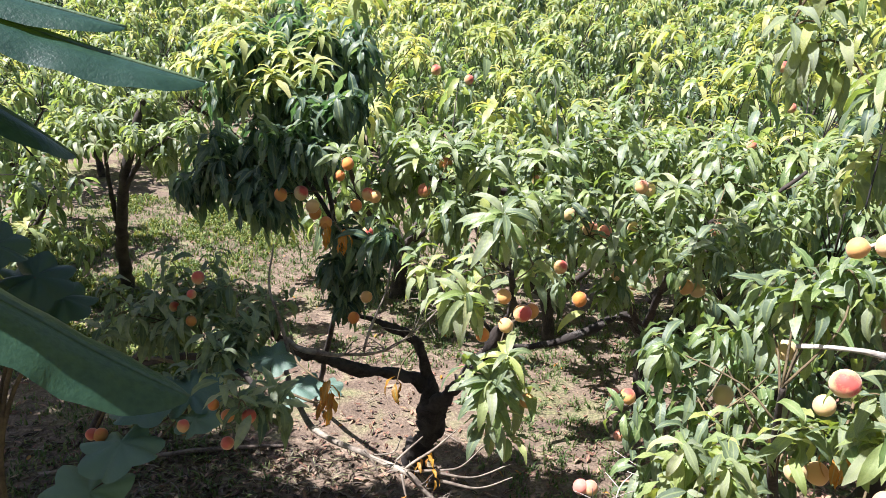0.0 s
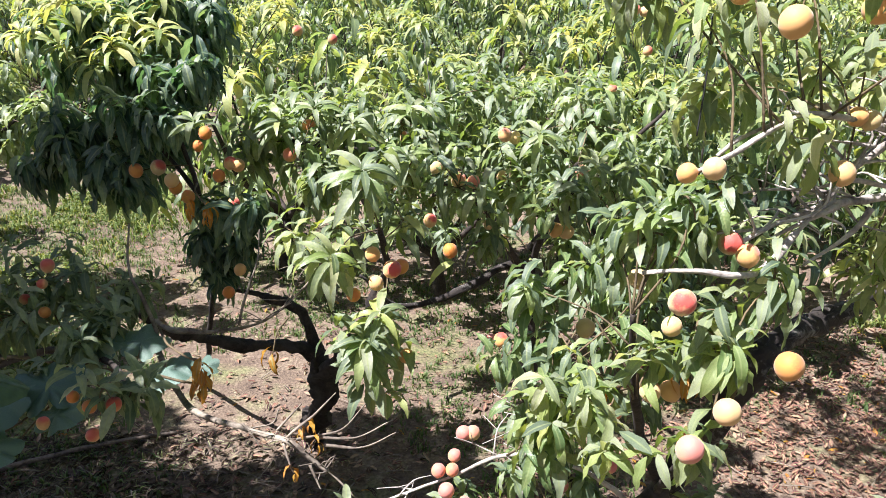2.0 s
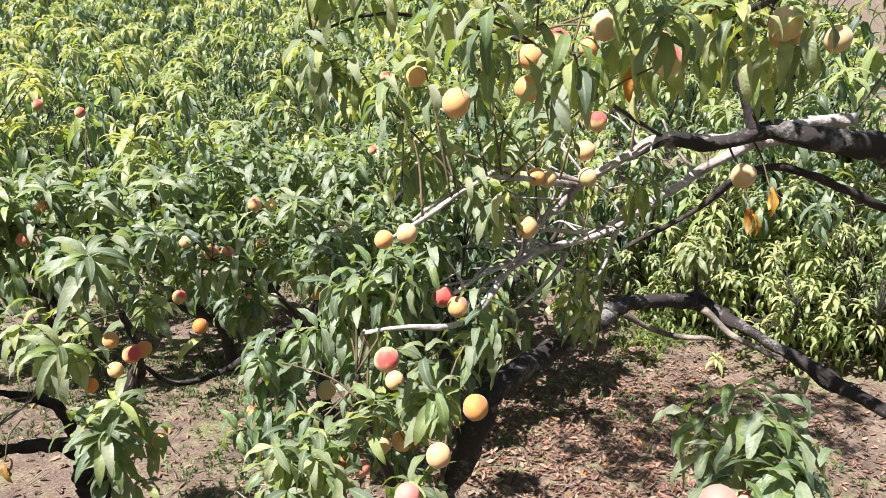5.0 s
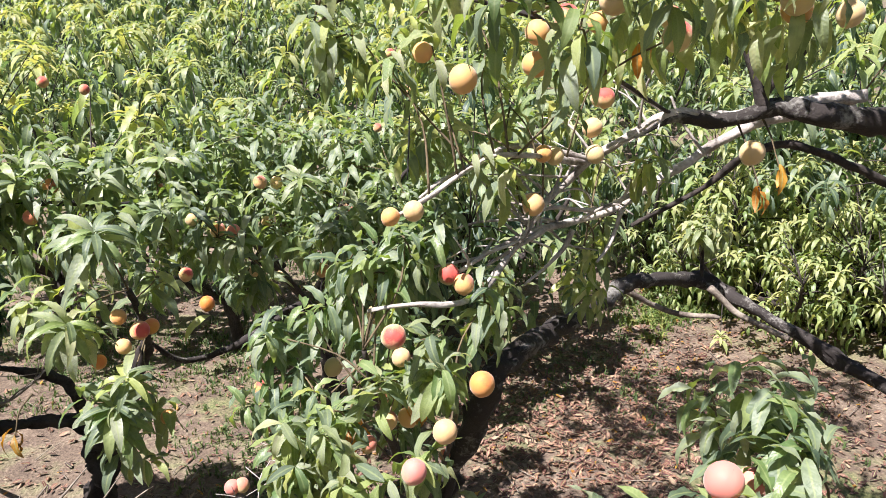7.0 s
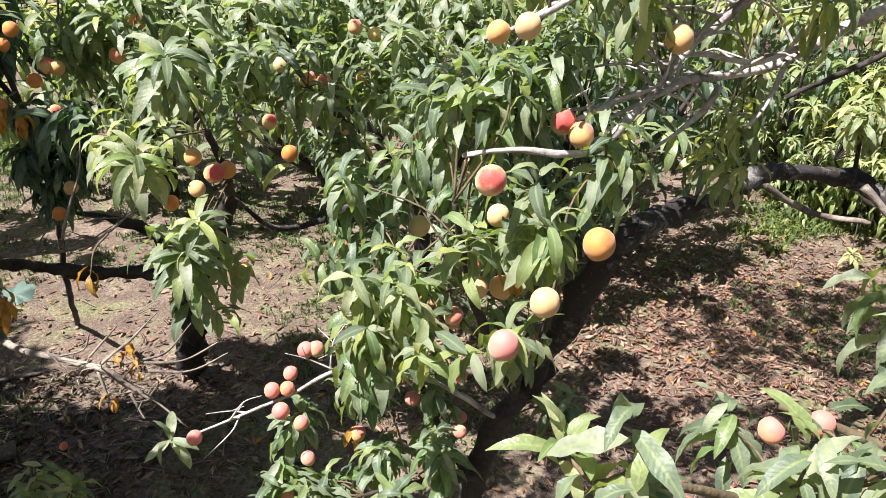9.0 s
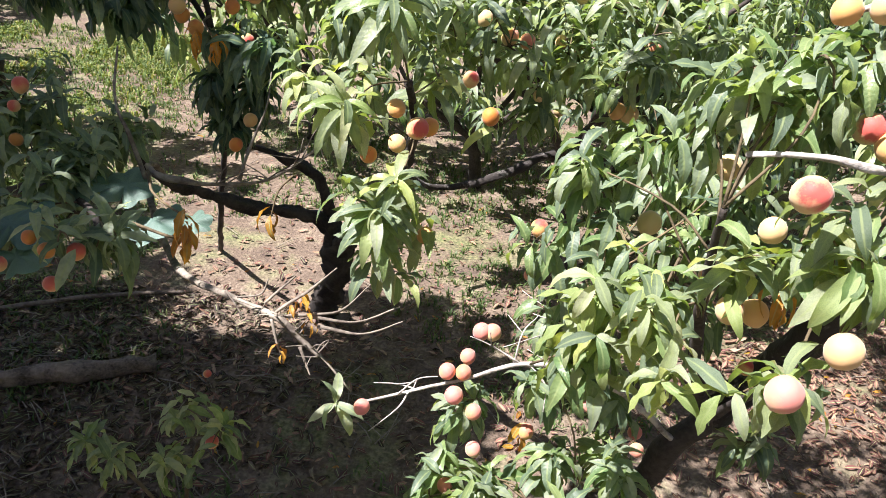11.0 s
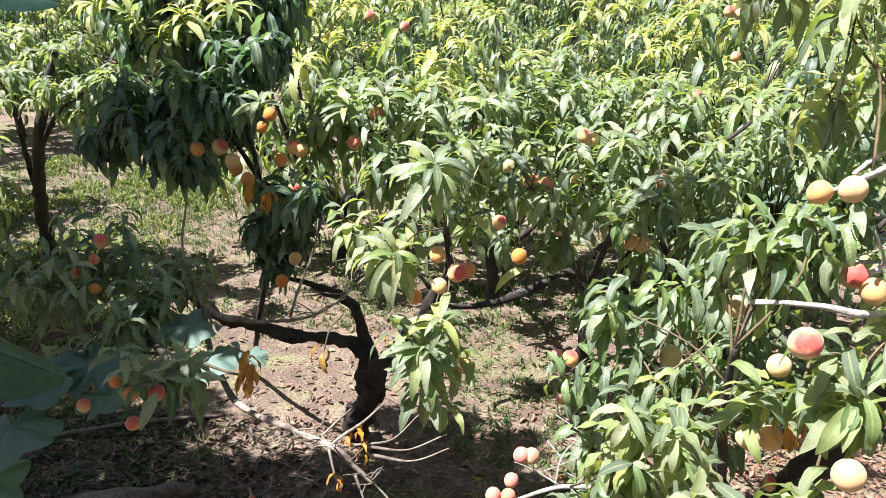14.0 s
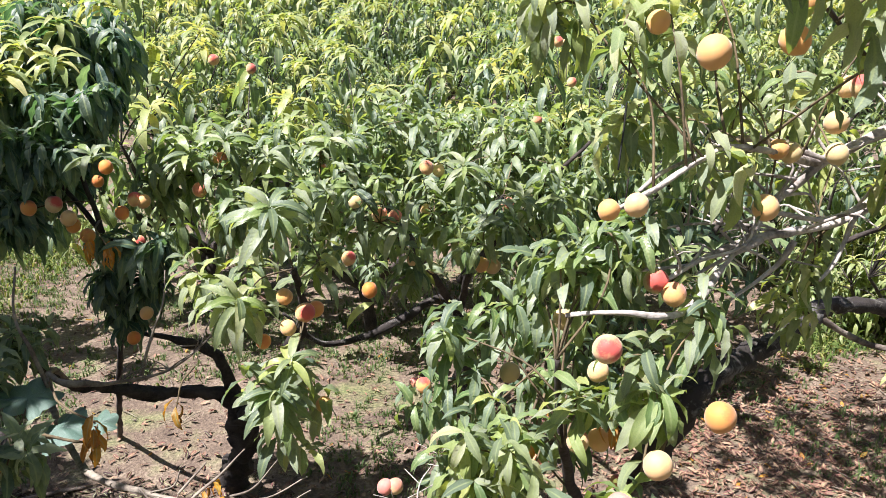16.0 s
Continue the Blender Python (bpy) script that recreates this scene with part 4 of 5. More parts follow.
peaches(P_L, "red-orange peach in the shade of low leaves", (PEACH_RED, PEACH_RED, PEACH_ORANGE))
peaches(P_R, "ripe peach with red blush hanging in foliage", (PEACH, PEACH_YELLOW, PEACH_YELLOW, PEACH, PEACH_PINK, PEACH_YELLOW, PEACH_YELLOW, PEACH_ORANGE, PEACH, PEACH_YELLOW, PEACH_PINK, PEACH_YELLOW, PEACH, PEACH, PEACH_PINK, PEACH, PEACH_YELLOW, PEACH_CORAL, PEACH_PINK))
peaches(P_R2, "ripe peach with pink blush on a low shoot", (PEACH_CORAL, PEACH_CORAL, PEACH_PINK))
peaches(P_U, "ripe yellow peach with blush on a high branch", (PEACH_YELLOW, PEACH_YELLOW, PEACH_YELLOW, PEACH_YELLOW, PEACH, PEACH_YELLOW, PEACH_YELLOW, PEACH, PEACH_YELLOW, PEACH_YELLOW))
peaches(P_S, "large pink-blushed peach beside broad leaves", (PEACH_CORAL,))


# ---------------------------------------------------------------- orchard behind
def plume(lv, p, axis, rng, leaf_len, long):
    """A shoot that ends in an umbrella of arching yellow-green leaves, with longer dark leaves hanging below."""
    axis = axis.normalized()
    shoot(lv, p - axis * long * 0.5, axis, 9, leaf_len * 1.15, long, rng, (0, 0, 0, 0, 1), (2.1, 1.5), 0.2, 0.3)
    shoot(lv, p, axis, 12, leaf_len * 1.1, 0.07, rng, (2, 2, 2, 1), (1.5, 1.0), 0.0, 0.15)


def orchard_tree(seed, height, radius, tufts, leaf_len, shapes, name="peach_tree", label="leafy green peach tree with yellow-green shoot tips", skins=None):
    """A vase-shaped peach tree with its base at the origin."""
    rng = random.Random(seed)
    t = thing(name, (0, 0, 0), label, name.replace("_", " "), "orchard trees" if name == "peach_tree" else "shrubs")
    fork = Vector((rng.uniform(-0.1, 0.1), rng.uniform(-0.1, 0.1), 0.55))
    limb("trunk", t, [(0, 0, -0.1), fork * 0.5, fork], 0.075, 0.06, BARK, 9)
    lv, tips = Leaves(shapes, skins or [SAGE, YOUNG, PLUME]), []
    tv, tf = [], []
    for k in range(6):
        a = k * 1.047 + rng.uniform(-0.3, 0.3)
        reach = radius * rng.uniform(0.55, 0.95)
        end = Vector((math.cos(a) * reach, math.sin(a) * reach, height * rng.uniform(0.55, 0.74)))
        mid = fork + (end - fork) * 0.5 + Vector((math.cos(a), math.sin(a), -0.4)) * 0.18
        limb("limb", t, [fork * 0.9, mid, end], 0.04, 0.01, BARK, 7)
        tips.append(spline([fork, mid, end], 6)[3:])
    heads, tries = [], 0
    while len(heads) < tufts and tries < 4000:
        tries += 1
        u, r = rng.uniform(0, 6.283), radius * 1.05 * math.sqrt(rng.random())
        top = height * (1.0 - 0.38 * (r / radius) ** 2 + 0.09 * math.sin(3 * u + seed)) + rng.uniform(-0.45, 0.25)
        p = Vector((math.cos(u) * r, math.sin(u) * r, top))
        if rng.random() < 0.35:
            p.z = rng.uniform(1.1, max(1.2, top - 0.3))
        if all((p - q).length > leaf_len * 1.4 for q in heads):
            heads.append(p)
            q = near_line(tips, p)
            tube([q, (p + q) / 2 + Vector((0, 0, 0.05)), p], 0.007, 0.003, 4, 2, 0.0, None, tv, tf)
            axis = Vector((p.x * 0.35 + rng.uniform(-0.15, 0.15), p.y * 0.35 + rng.uniform(-0.15, 0.15), 1.0))
            if p.z > top - 0.25:
                plume(lv, p, axis, rng, leaf_len * rng.uniform(0.85, 1.15), rng.uniform(0.35, 0.7))
            else:
                shoot(lv, p, axis, 13, leaf_len * 1.05, 0.22, rng, (0, 0, 0, 0, 1), (1.9, 1.2), 0.25)
    for i in range(44):
        p = rng.choice(rng.choice(tips)) + Vector((rng.gauss(0, 0.2), rng.gauss(0, 0.2), rng.gauss(0.1, 0.2)))
        shoot(lv, p, Vector((rng.uniform(-0.5, 0.5), rng.uniform(-0.5, 0.5), 1)), 10, leaf_len, 0.15, rng, (0,), (1.9, 1.2), 0.3)
    mesh_object("twig", tv, tf, [BARK], t)["kind"] = "stuff"
    lv.build("foliage", t)
    return t


models = [orchard_tree(100 + i, h, r, n, 0.27, PLUME_SHAPES) for i, (h, r, n) in enumerate(((2.45, 1.25, 46), (2.7, 1.35, 52), (2.25, 1.15, 42), (2.9, 1.3, 52)))]
far_models = [orchard_tree(120 + i, h, r, n, 0.38, FAR_SHAPES) for i, (h, r, n) in enumerate(((2.9, 1.7, 34), (3.2, 1.8, 38)))]
place_rng = random.Random(5)
# the first two stand mostly out of view, added to shade the lane
spots = [(-4.75, 5.7), (-6.3, 7.6), (5.3, 6.6), (6.6, 5.2), (7.7, 6.6), (-7.4, 10.4), (2.5, 5.4), (0.7, 6.3), (-0.9, 7.2), (2.0, 6.8), (4.9, 8.2), (3.4, 7.8), (7.6, 4.2)]
for row in range(11):
    yy = 8.6 + row * 2.7 if row < 5 else 22.8 + (row - 5) * 4.2
    for col in range(-9, 13):
        x = col * 2.6 + (row % 2) * 1.3 + place_rng.uniform(-0.35, 0.35)
        y = yy + place_rng.uniform(-0.4, 0.4)
        if not -0.8 * y - 1.5 < x < 1.05 * y + 1.5:
            continue
        if all((x - a) ** 2 + (y - b) ** 2 > 3.6 for a, b in spots):
            spots.append((x, y))
spots = [(x, y) for x, y in spots if not (-0.56 * y < x < -0.19 * y - 0.35 and y < 11.5)]
# all but the first are unseen, added round the camera to block sky light
spots += [(-6.6, 11.5), (-5.5, -2.0), (-2.5, -3.4), (0.5, -3.8), (3.2, -3.2), (6.0, -1.5), (-7.0, 1.0), (8.0, 1.5), (1.8, -6.0), (-1.2, -6.4)]
used = set()
for i, (x, y) in enumerate(spots):
    kit = models if y < 16 else far_models
    which = i % len(kit)
    m = pose(x, y, ground_height(x, y), 0, 0, place_rng.uniform(0, 360)) @ Matrix.Scale(place_rng.uniform(0.84, 1.16), 4)
    if id(kit[which]) not in used:
        used.add(id(kit[which]))
        kit[which].matrix_basis = m
    else:
        c = copy_thing(kit[which], Matrix.Identity(4))
        c.matrix_basis = m

bush = orchard_tree(140, 1.75, 1.0, 105, 0.15, PLUME_SHAPES, "shrub", "low bushy shrub with narrow yellow-green leaves", [YOUNG, PLUME, PLUME])
for i, (x, y, a) in enumerate(((5.7, 5.0, 1.0), (6.4, 4.4, 0.95), (6.3, 5.9, 1.1), (5.5, 6.0, 0.9), (7.2, 5.2, 1.1), (6.8, 3.6, 1.0))):
    c = bush if i == 0 else copy_thing(bush, Matrix.Identity(4))
    c.matrix_basis = pose(x, y, ground_height(x, y) - 0.35, 0, 0, 70 * x) @ Matrix.Scale(a, 4)


def shade_tree():
    """A tall broad tree beside the rows, added out of view to cast shade; its crown stands well above the peach trees.
    """
    rng = random.Random(77)
    t = thing("shade_tree", (-4.2, 2.2, 0), "unseen broad-crowned tree added to shade the orchard's edge", "tree")
    limb("trunk", t, [(-4.2, 2.2, -0.1), (-4.15, 2.2, 1.6), (-3.8, 2.15, 3.2)], 0.17, 0.11, BARK, 12)
    lv, lines = Leaves(FAR_SHAPES, [LEAF, YOUNG]), []
    for dx, dy, z in ((1.9, 0.0, 4.3), (1.6, -0.8, 4.1), (0.6, 1.2, 4.4), (-1.2, 1.4, 4.5), (-0.6, 2.2, 4.5), (1.0, 0.0, 4.7)):
        p = [(-3.8, 2.15, 3.1), (-3.8 + dx * 0.5, 2.15 + dy * 0.5, 3.75), (-3.8 + dx, 2.15 + dy, z)]
        limb("limb", t, p, 0.06, 0.015, BARK, 7)
        lines.append(spline(p, 6))
    tv, tf = [], []
    for i in range(1200):
        d = Vector((rng.gauss(0, 1), rng.gauss(0, 1), rng.gauss(0, 1))).normalized() * rng.random() ** 0.4
        if i % 3:
            p = Vector((-2.95 + 1.5 * d.x, 1.85 + 1.2 * d.y, 4.25 + 0.65 * d.z))
        else:
            p = Vector((-5.0 + 1.5 * d.x, 3.3 + 1.5 * d.y, 4.45 + 0.7 * d.z))
        # leave a gap along the sun's line so the vine leaves stay lit
        off = p - Vector((-0.55, 2.18, 1.65))
        if (off - to_sun * off.dot(to_sun)).length < 0.22:
            continue
        q = near_line(lines, p)
        tube([q, (p + q) / 2 + Vector((0, 0, 0.04)), p], 0.008, 0.003, 4, 2, 0.0, None, tv, tf)
        shoot(lv, p, Vector((rng.uniform(-0.4, 0.4), rng.uniform(-0.4, 0.4), 1)), 13, 0.25, 0.14, rng, (0, 0, 1), (1.7, 0.9), 0.2)
    mesh_object("twig", tv, tf, [BARK], t)["kind"] = "stuff"
    lv.build("foliage", t)


shade_tree()


# ---------------------------------------------------------------- banana plants
def banana_leaf(plant, spine, width, seed, tear=0.06):
    """A long paddle with a midrib; its halves hang a little and are torn at the edge."""
    rng = random.Random(seed)
    line = spline(spine, 10)
    n = len(line)
    v, f = [], []
    cols = 4
    for i, c in enumerate(line):
        t = i / (n - 1)
        along = (line[min(i + 1, n - 1)] - line[max(i - 1, 0)]).normalized()
        side = along.cross(Vector((0, 0, 1))).normalized()
        up = side.cross(along)
        w = width * 0.5 * min(1.0, (0.15 + t) / 0.45) ** 0.6 * max(0.03, 1.0 - max(0.0, (t - 0.72) / 0.28) ** 2.4) ** 0.6
        for s in (-1, 1):
            for k in range(cols + 1):
                q = k / cols
                ragged = 1.0 - (tear * rng.random() if k == cols else 0)
                v.append(c + side * (s * w * q * ragged) + up * (0.10 * w * q - 0.55 * w * q * q + 0.03 * w * math.sin(i * 0.9 + seed) * q))
    row = 2 * (cols + 1)
    for i in range(n - 1):
        for s in range(2):
            for k in range(cols):
                a = i * row + s * (cols + 1) + k
                f.append((a, a + 1, a + row + 1, a + row) if s else (a + 1, a, a + row, a + row + 1))
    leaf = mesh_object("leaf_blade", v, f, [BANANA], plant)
    tv, tf = tube(spine, 0.014, 0.004, 6, 10, 0.0)
    rib = mesh_object("midrib", tv, tf, [BANANA_RIB], leaf)
    return leaf, rib


def banana_plant(at, height, crown, label):
    p = thing("banana_plant", at, label, "banana plant")
    x, y, z = at
    limb("stem", p, [(x, y, z - 0.1), (x + 0.03, y, z + height * 0.5), (x, y + 0.03, z + height)], 0.11, 0.07, TWIG, 14)
    for i, (az, length, rise, width) in enumerate(crown):
        d = Vector((math.cos(radians(az)), math.sin(radians(az)), 0))
        foot = Vector((x, y, z + height * 0.96))
        banana_leaf(p, [foot, foot + d * length * 0.3 + Vector((0, 0, rise)), foot + d * length * 0.7 + Vector((0, 0, rise * 1.15)), foot + d * length + Vector((0, 0, rise * 0.6))], width, i + int(az))
    return p


plant = banana_plant((-1.75, 0.95, ground_height(-1.75, 0.95)), 1.75, [(120, 1.3, 0.75, 0.4), (210, 1.2, 0.6, 0.4), (280, 1.1, 0.6, 0.4)], "banana plant with large torn green leaves")
foot = Vector((-1.75, 0.95, ground_height(-1.75, 0.95) + 1.7))
# this blade stays out of view, added to shade the vine's left leaves
banana_leaf(plant, [foot, (-1.78, 1.2, 2.95), (-1.72, 1.55, 3.0), (-1.66, 1.92, 2.85)], 0.44, 11, 0.05)
banana_leaf(plant, [foot, (-1.3, 1.1, 2.87), (-0.96, 1.17, 2.86), (-0.77, 1.25, 2.8), (-0.61, 1.3, 2.745), (-0.43, 1.36, 2.69)], 0.21, 5, 0.04)
banana_leaf(plant, [foot, (-1.4, 1.15, 2.86), (-1.0, 1.22, 2.88), (-0.78, 1.29, 2.84), (-0.58, 1.35, 2.79)], 0.17, 6, 0.04)
banana_leaf(plant, [foot, (-1.35, 1.05, 2.76), (-0.91, 1.14, 2.75), (-0.77, 1.22, 2.64), (-0.68, 1.3, 2.54)], 0.16, 7, 0.04)
banana_leaf(plant, [foot, (-1.3, 1.08, 2.5), (-0.96, 1.14, 2.38), (-0.8, 1.2, 2.26), (-0.65, 1.26, 2.13), (-0.48, 1.3, 2.02)], 0.26, 8, 0.05)



# ---------------------------------------------------------------- broad-leaved vine
def lobed_leaf(plant, at, size, face, seed, skin=BLUE):
    """A broad five-cornered leaf, slightly cupped, on a thin stalk."""
    rng = random.Random(seed)
    n, v, f = 42, [(0, 0, 0)], []
    for ring in (0.35, 0.7, 1.0):
        for i in range(n):
            a = 2 * math.pi * i / n
            k = (a - math.pi) / (2 * math.pi / 7)
            tooth = abs(k - round(k)) * 2
            r = (0.98 - 0.24 * (1 - tooth) ** 1.5) * (1.0 + 0.12 * math.cos(a))
            r *= 1.0 - 0.5 * math.exp(-(math.atan2(math.sin(a - math.pi), math.cos(a - math.pi)) / 0.2) ** 2)
            v.append((ring * r * math.cos(a), ring * r * math.sin(a), 0.14 * ring ** 2 * math.sin(3 * a + seed) + 0.04 * ring * math.cos(7 * a) - 0.2 * ring ** 2))
    for i in range(n):
        f.append((0, 1 + i, 1 + (i + 1) % n))
        for k in range(2):
            a, b = 1 + k * n + i, 1 + k * n + (i + 1) % n
            f.append((a, a + n, b + n, b))
    ob = mesh_object("leaf", v, f, [skin], plant)
    z = Vector(face).normalized()
    m = z.to_track_quat("Z", "Y").to_matrix().to_4x4() @ Matrix.Rotation(rng.uniform(0, 6.28), 4, "Z") @ Matrix.Scale(size, 4)
    m.translation = at
    ob.matrix_basis = m
    return ob


vine = thing("squash_vine", (-2.24, 3.47, 0.0), "climbing vine with broad grey-green leaves", "vine")
V_1 = [(-2.24, 3.47, -0.02), (-1.97, 3.27, 0.62), (-1.5, 2.9, 1.23), (-1.1, 2.45, 1.5), (-0.85, 2.25, 1.56), (-0.6, 2.2, 1.56), (-0.45, 2.16, 1.54)]
limb("stalk", vine, V_1, 0.009, 0.005, TWIG, 7)
for i, (x, y, z, s) in enumerate([(-0.77, 2.3, 1.63, 0.08), (-0.63, 2.32, 1.62, 0.085), (-0.54, 2.28, 1.53, 0.085), (-0.42, 2.28, 1.53, 0.05), (-0.82, 2.02, 1.62, 0.10), (-0.92, 1.92, 1.64, 0.10), (-0.95, 1.8, 1.55, 0.11), (-1.02, 1.72, 1.42, 0.12), (-0.78, 1.95, 1.56, 0.07)]):
    lobed_leaf(vine, (x, y, z), s * 1.2, (0.15 * math.sin(i * 2.1), -0.25 + 0.1 * math.sin(i * 1.3), 0.95), i)
    q = min(spline(V_1, 8), key=lambda c: (c - Vector((x, y, z))).length)
    limb("leaf_stalk", vine, [q, (q + Vector((x, y, z))) / 2 + Vector((0, 0, -0.03)), (x, y, z - 0.004)], 0.004, 0.003, TWIG, 6)

shrub = thing("taro_plant", (-1.5, 1.9, ground_height(-1.5, 1.9)), "dark broad-leaved plant in deep shade", "plant")
gz = ground_height(-1.5, 1.9)
for i, (x, y, z, s) in enumerate([(-1.12, 1.75, 2.1, 0.1), (-1.2, 1.7, 2.2, 0.1), (-1.08, 1.8, 2.02, 0.09), (-1.22, 1.82, 2.05, 0.1), (-1.28, 1.65, 2.28, 0.1)]):
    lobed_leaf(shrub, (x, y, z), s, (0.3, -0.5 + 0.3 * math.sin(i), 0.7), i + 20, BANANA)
    limb("leaf_stalk", shrub, [(-1.5, 1.9, gz - 0.02), (-1.4, 1.85, 1.4), (x, y, z - 0.003)], 0.012, 0.005, TWIG, 7)


# ---------------------------------------------------------------- dead branch, log, props
def twiggy(parent, line, count, seed, length, mat, r=0.004):
    rng = random.Random(seed)
    pts = spline(line, 10)
    v, f = [], []
    for i in range(count):
        c = pts[rng.randrange(len(pts) // 4, len(pts))]
        d = Vector((rng.gauss(0, 1), rng.gauss(0, 0.7), rng.gauss(0.25, 0.6))).normalized() * length * rng.uniform(0.4, 1.2)
        bend = Vector((rng.uniform(-1, 1), rng.uniform(-1, 1), rng.uniform(-0.5, 1))) * length * 0.18
        tube([c, c + d * 0.5 + bend, c + d], r, r * 0.35, 5, 4, 0.1, None, v, f)
        if rng.random() < 0.6:
            e = c + d * 0.5 + bend
            tube([e, e + Vector((rng.gauss(0, 1), rng.gauss(0, 1), rng.gauss(0.3, 1))).normalized() * length * 0.45], r * 0.6, r * 0.3, 4, 1, 0.0, None, v, f)
    ob = mesh_object("twig", v, f, [mat], parent)
    ob["kind"] = "stuff"


dead = thing("dead_branch", (-0.78, 2.86, 1.44), "bare bleached dead branch with brittle twigs", "branch")
D_1 = [(-0.78, 2.86, 1.44), (-0.68, 2.6, 1.42), (-0.5, 2.3, 1.37), (-0.33, 2.03, 1.47), (-0.19, 1.93, 1.49), (-0.07, 1.84, 1.51), (-0.00, 1.82, 1.46), (0.05, 1.80, 1.42)]
DEAD_TWIGS = [
    [(-0.07, 1.84, 1.52), (0.01, 1.87, 1.57), (0.08, 1.90, 1.63)],
    [(-0.04, 1.84, 1.51), (0.09, 1.85, 1.53), (0.17, 1.88, 1.60)],
    [(0.02, 1.84, 1.51), (0.14, 1.84, 1.51), (0.25, 1.86, 1.55)],
    [(0.04, 1.83, 1.49), (0.16, 1.83, 1.48), (0.26, 1.85, 1.51)],
    [(-0.17, 1.85, 1.55), (-0.11, 1.86, 1.56), (-0.09, 1.87, 1.60)],
    [(-0.08, 1.84, 1.50), (-0.06, 1.81, 1.44), (-0.05, 1.80, 1.42)],
    [(0.00, 1.81, 1.44), (0.02, 1.79, 1.39), (0.03, 1.78, 1.37)],
    [(-0.20, 1.86, 1.56), (-0.17, 1.84, 1.53), (-0.15, 1.83, 1.50)],
    [(0.03, 1.81, 1.44), (0.11, 1.78, 1.37), (0.14, 1.77, 1.34)],
    [(-0.10, 1.85, 1.54), (-0.05, 1.87, 1.58), (-0.02, 1.88, 1.61)],
]
stem = limb("stem", dead, D_1, 0.014, 0.006, DEADWOOD, 8, rough=0.3)
for line in DEAD_TWIGS:
    limb("side_twig", stem, line, 0.0042, 0.0018, DEADWOOD, 6, rough=0.3)
twiggy(dead, D_1[4:], 14, 31, 0.08, DEADWOOD, 0.0026)
lv = Leaves(SHAPES, [YELLOW, LEAF])
lr = random.Random(32)
for x, y, z in ((0.00, 1.86, 1.55), (0.02, 1.84, 1.50), (-0.05, 1.80, 1.43), (-0.03, 1.85, 1.53)):
    shoot(lv, Vector((x, y, z)), Vector((0.2, -0.3, -0.4)), 4, 0.06, 0.03, lr, (0,))
shoot(lv, Vector((0.11, 1.68, 1.37)), Vector((0.1, -0.5, 0.5)), 6, 0.1, 0.03, lr, (1,), (1.5, 1.0), 0.1)
lv.build("leaves", dead, "withered brown leaves and a fresh sprig")

bare = thing("dead_branch", (-0.73, 2.93, 1.36), "pale bare branch crossing before the trunk", "branch")
W_1 = [(-0.73, 2.93, 1.36), (-0.7, 2.75, 1.5), (-0.63, 2.5, 1.61), (-0.54, 2.4, 1.62), (-0.4, 2.46, 1.58), (-0.25, 2.56, 1.57), (-0.13, 2.68, 1.63), (-0.03, 2.8, 1.7)]
limb("stem", bare, W_1, 0.011, 0.004, DEADWOOD, 8, rough=0.35)
W_2 = [(-0.6, 2.4, 1.61), (-0.64, 2.4, 1.76), (-0.68, 2.44, 1.86), (-0.68, 2.5, 2.0)]
limb("side_branch", bare, W_2, 0.008, 0.003, DEADWOOD, 7)
W_3 = [(-0.33, 2.5, 1.58), (-0.3, 2.56, 1.7), (-0.26, 2.62, 1.8), (-0.26, 2.7, 1.9)]
limb("side_branch", bare, W_3, 0.006, 0.002, DEADWOOD, 7)
twiggy(bare, W_1[3:], 14, 33, 0.14, DEADWOOD, 0.003)

log = thing("log", (-1.75, 3.2, 0.0), "weathered grey log lying in leaf litter", "log")
limb("log_body", log, [(-3.2, 2.72, 0.07), (-2.4, 3.0, 0.075), (-1.62, 3.25, 0.065), (-1.1, 3.41, 0.055)], 0.06, 0.045, LOGWOOD, 14, rough=0.3)
pole = thing("wooden_pole", (-1.6, 3.9, 0.0), "thin straight pole lying on the ground", "pole")
limb("pole_body", pole, [(-2.6, 3.62, 0.03), (-2.05, 3.87, 0.05), (-1.6, 4.05, 0.05), (-1.2, 4.17, 0.03)], 0.018, 0.01, LOGWOOD, 9)

stick = thing("fallen_stick", (2.6, 2.55, 1.4), "pale broken stick caught on the low limb", "stick")
limb("stick_body", stick, [(2.34, 2.62, 1.62), (2.6, 2.62, 1.47), (2.81, 2.5, 1.45)], 0.016, 0.011, DEADWOOD, 8)
stick = thing("fallen_stick", (2.83, 2.4, 1.45), "forked grey stick leaning on the low limb", "stick")
limb("stick_body", stick, [(2.73, 2.5, 1.62), (2.84, 2.4, 1.5), (2.9, 2.15, 1.47)], 0.018, 0.012, DEADWOOD, 8)

cord = thing("cord", (0.98, 1.56, 2.66), "thin black cord hanging from a twig", "cord")
limb("cord_line", cord, [(0.985, 1.585, 2.73), (0.98, 1.57, 2.6), (0.965, 1.55, 2.47)], 0.0022, 0.0022, CORD, 6, rough=0.0)

tree = thing("peach_shoot", (2.84, 2.67, 1.55), "upright leafy shoot growing on a low limb", "shoot")
Q = [(2.84, 2.69, 1.54), (2.82, 2.68, 1.73), (2.79, 2.69, 1.87)]
limb("stem", tree, Q, 0.011, 0.006, BARK, 7)
grow(tree, [Q], [(2.79, 2.68, 1.9, 0.07), (2.72, 2.6, 1.86, 0.05), (2.86, 2.64, 1.84, 0.05)], 41, 0.13, 3, 9, (0, 0, 0), sag=0.5)

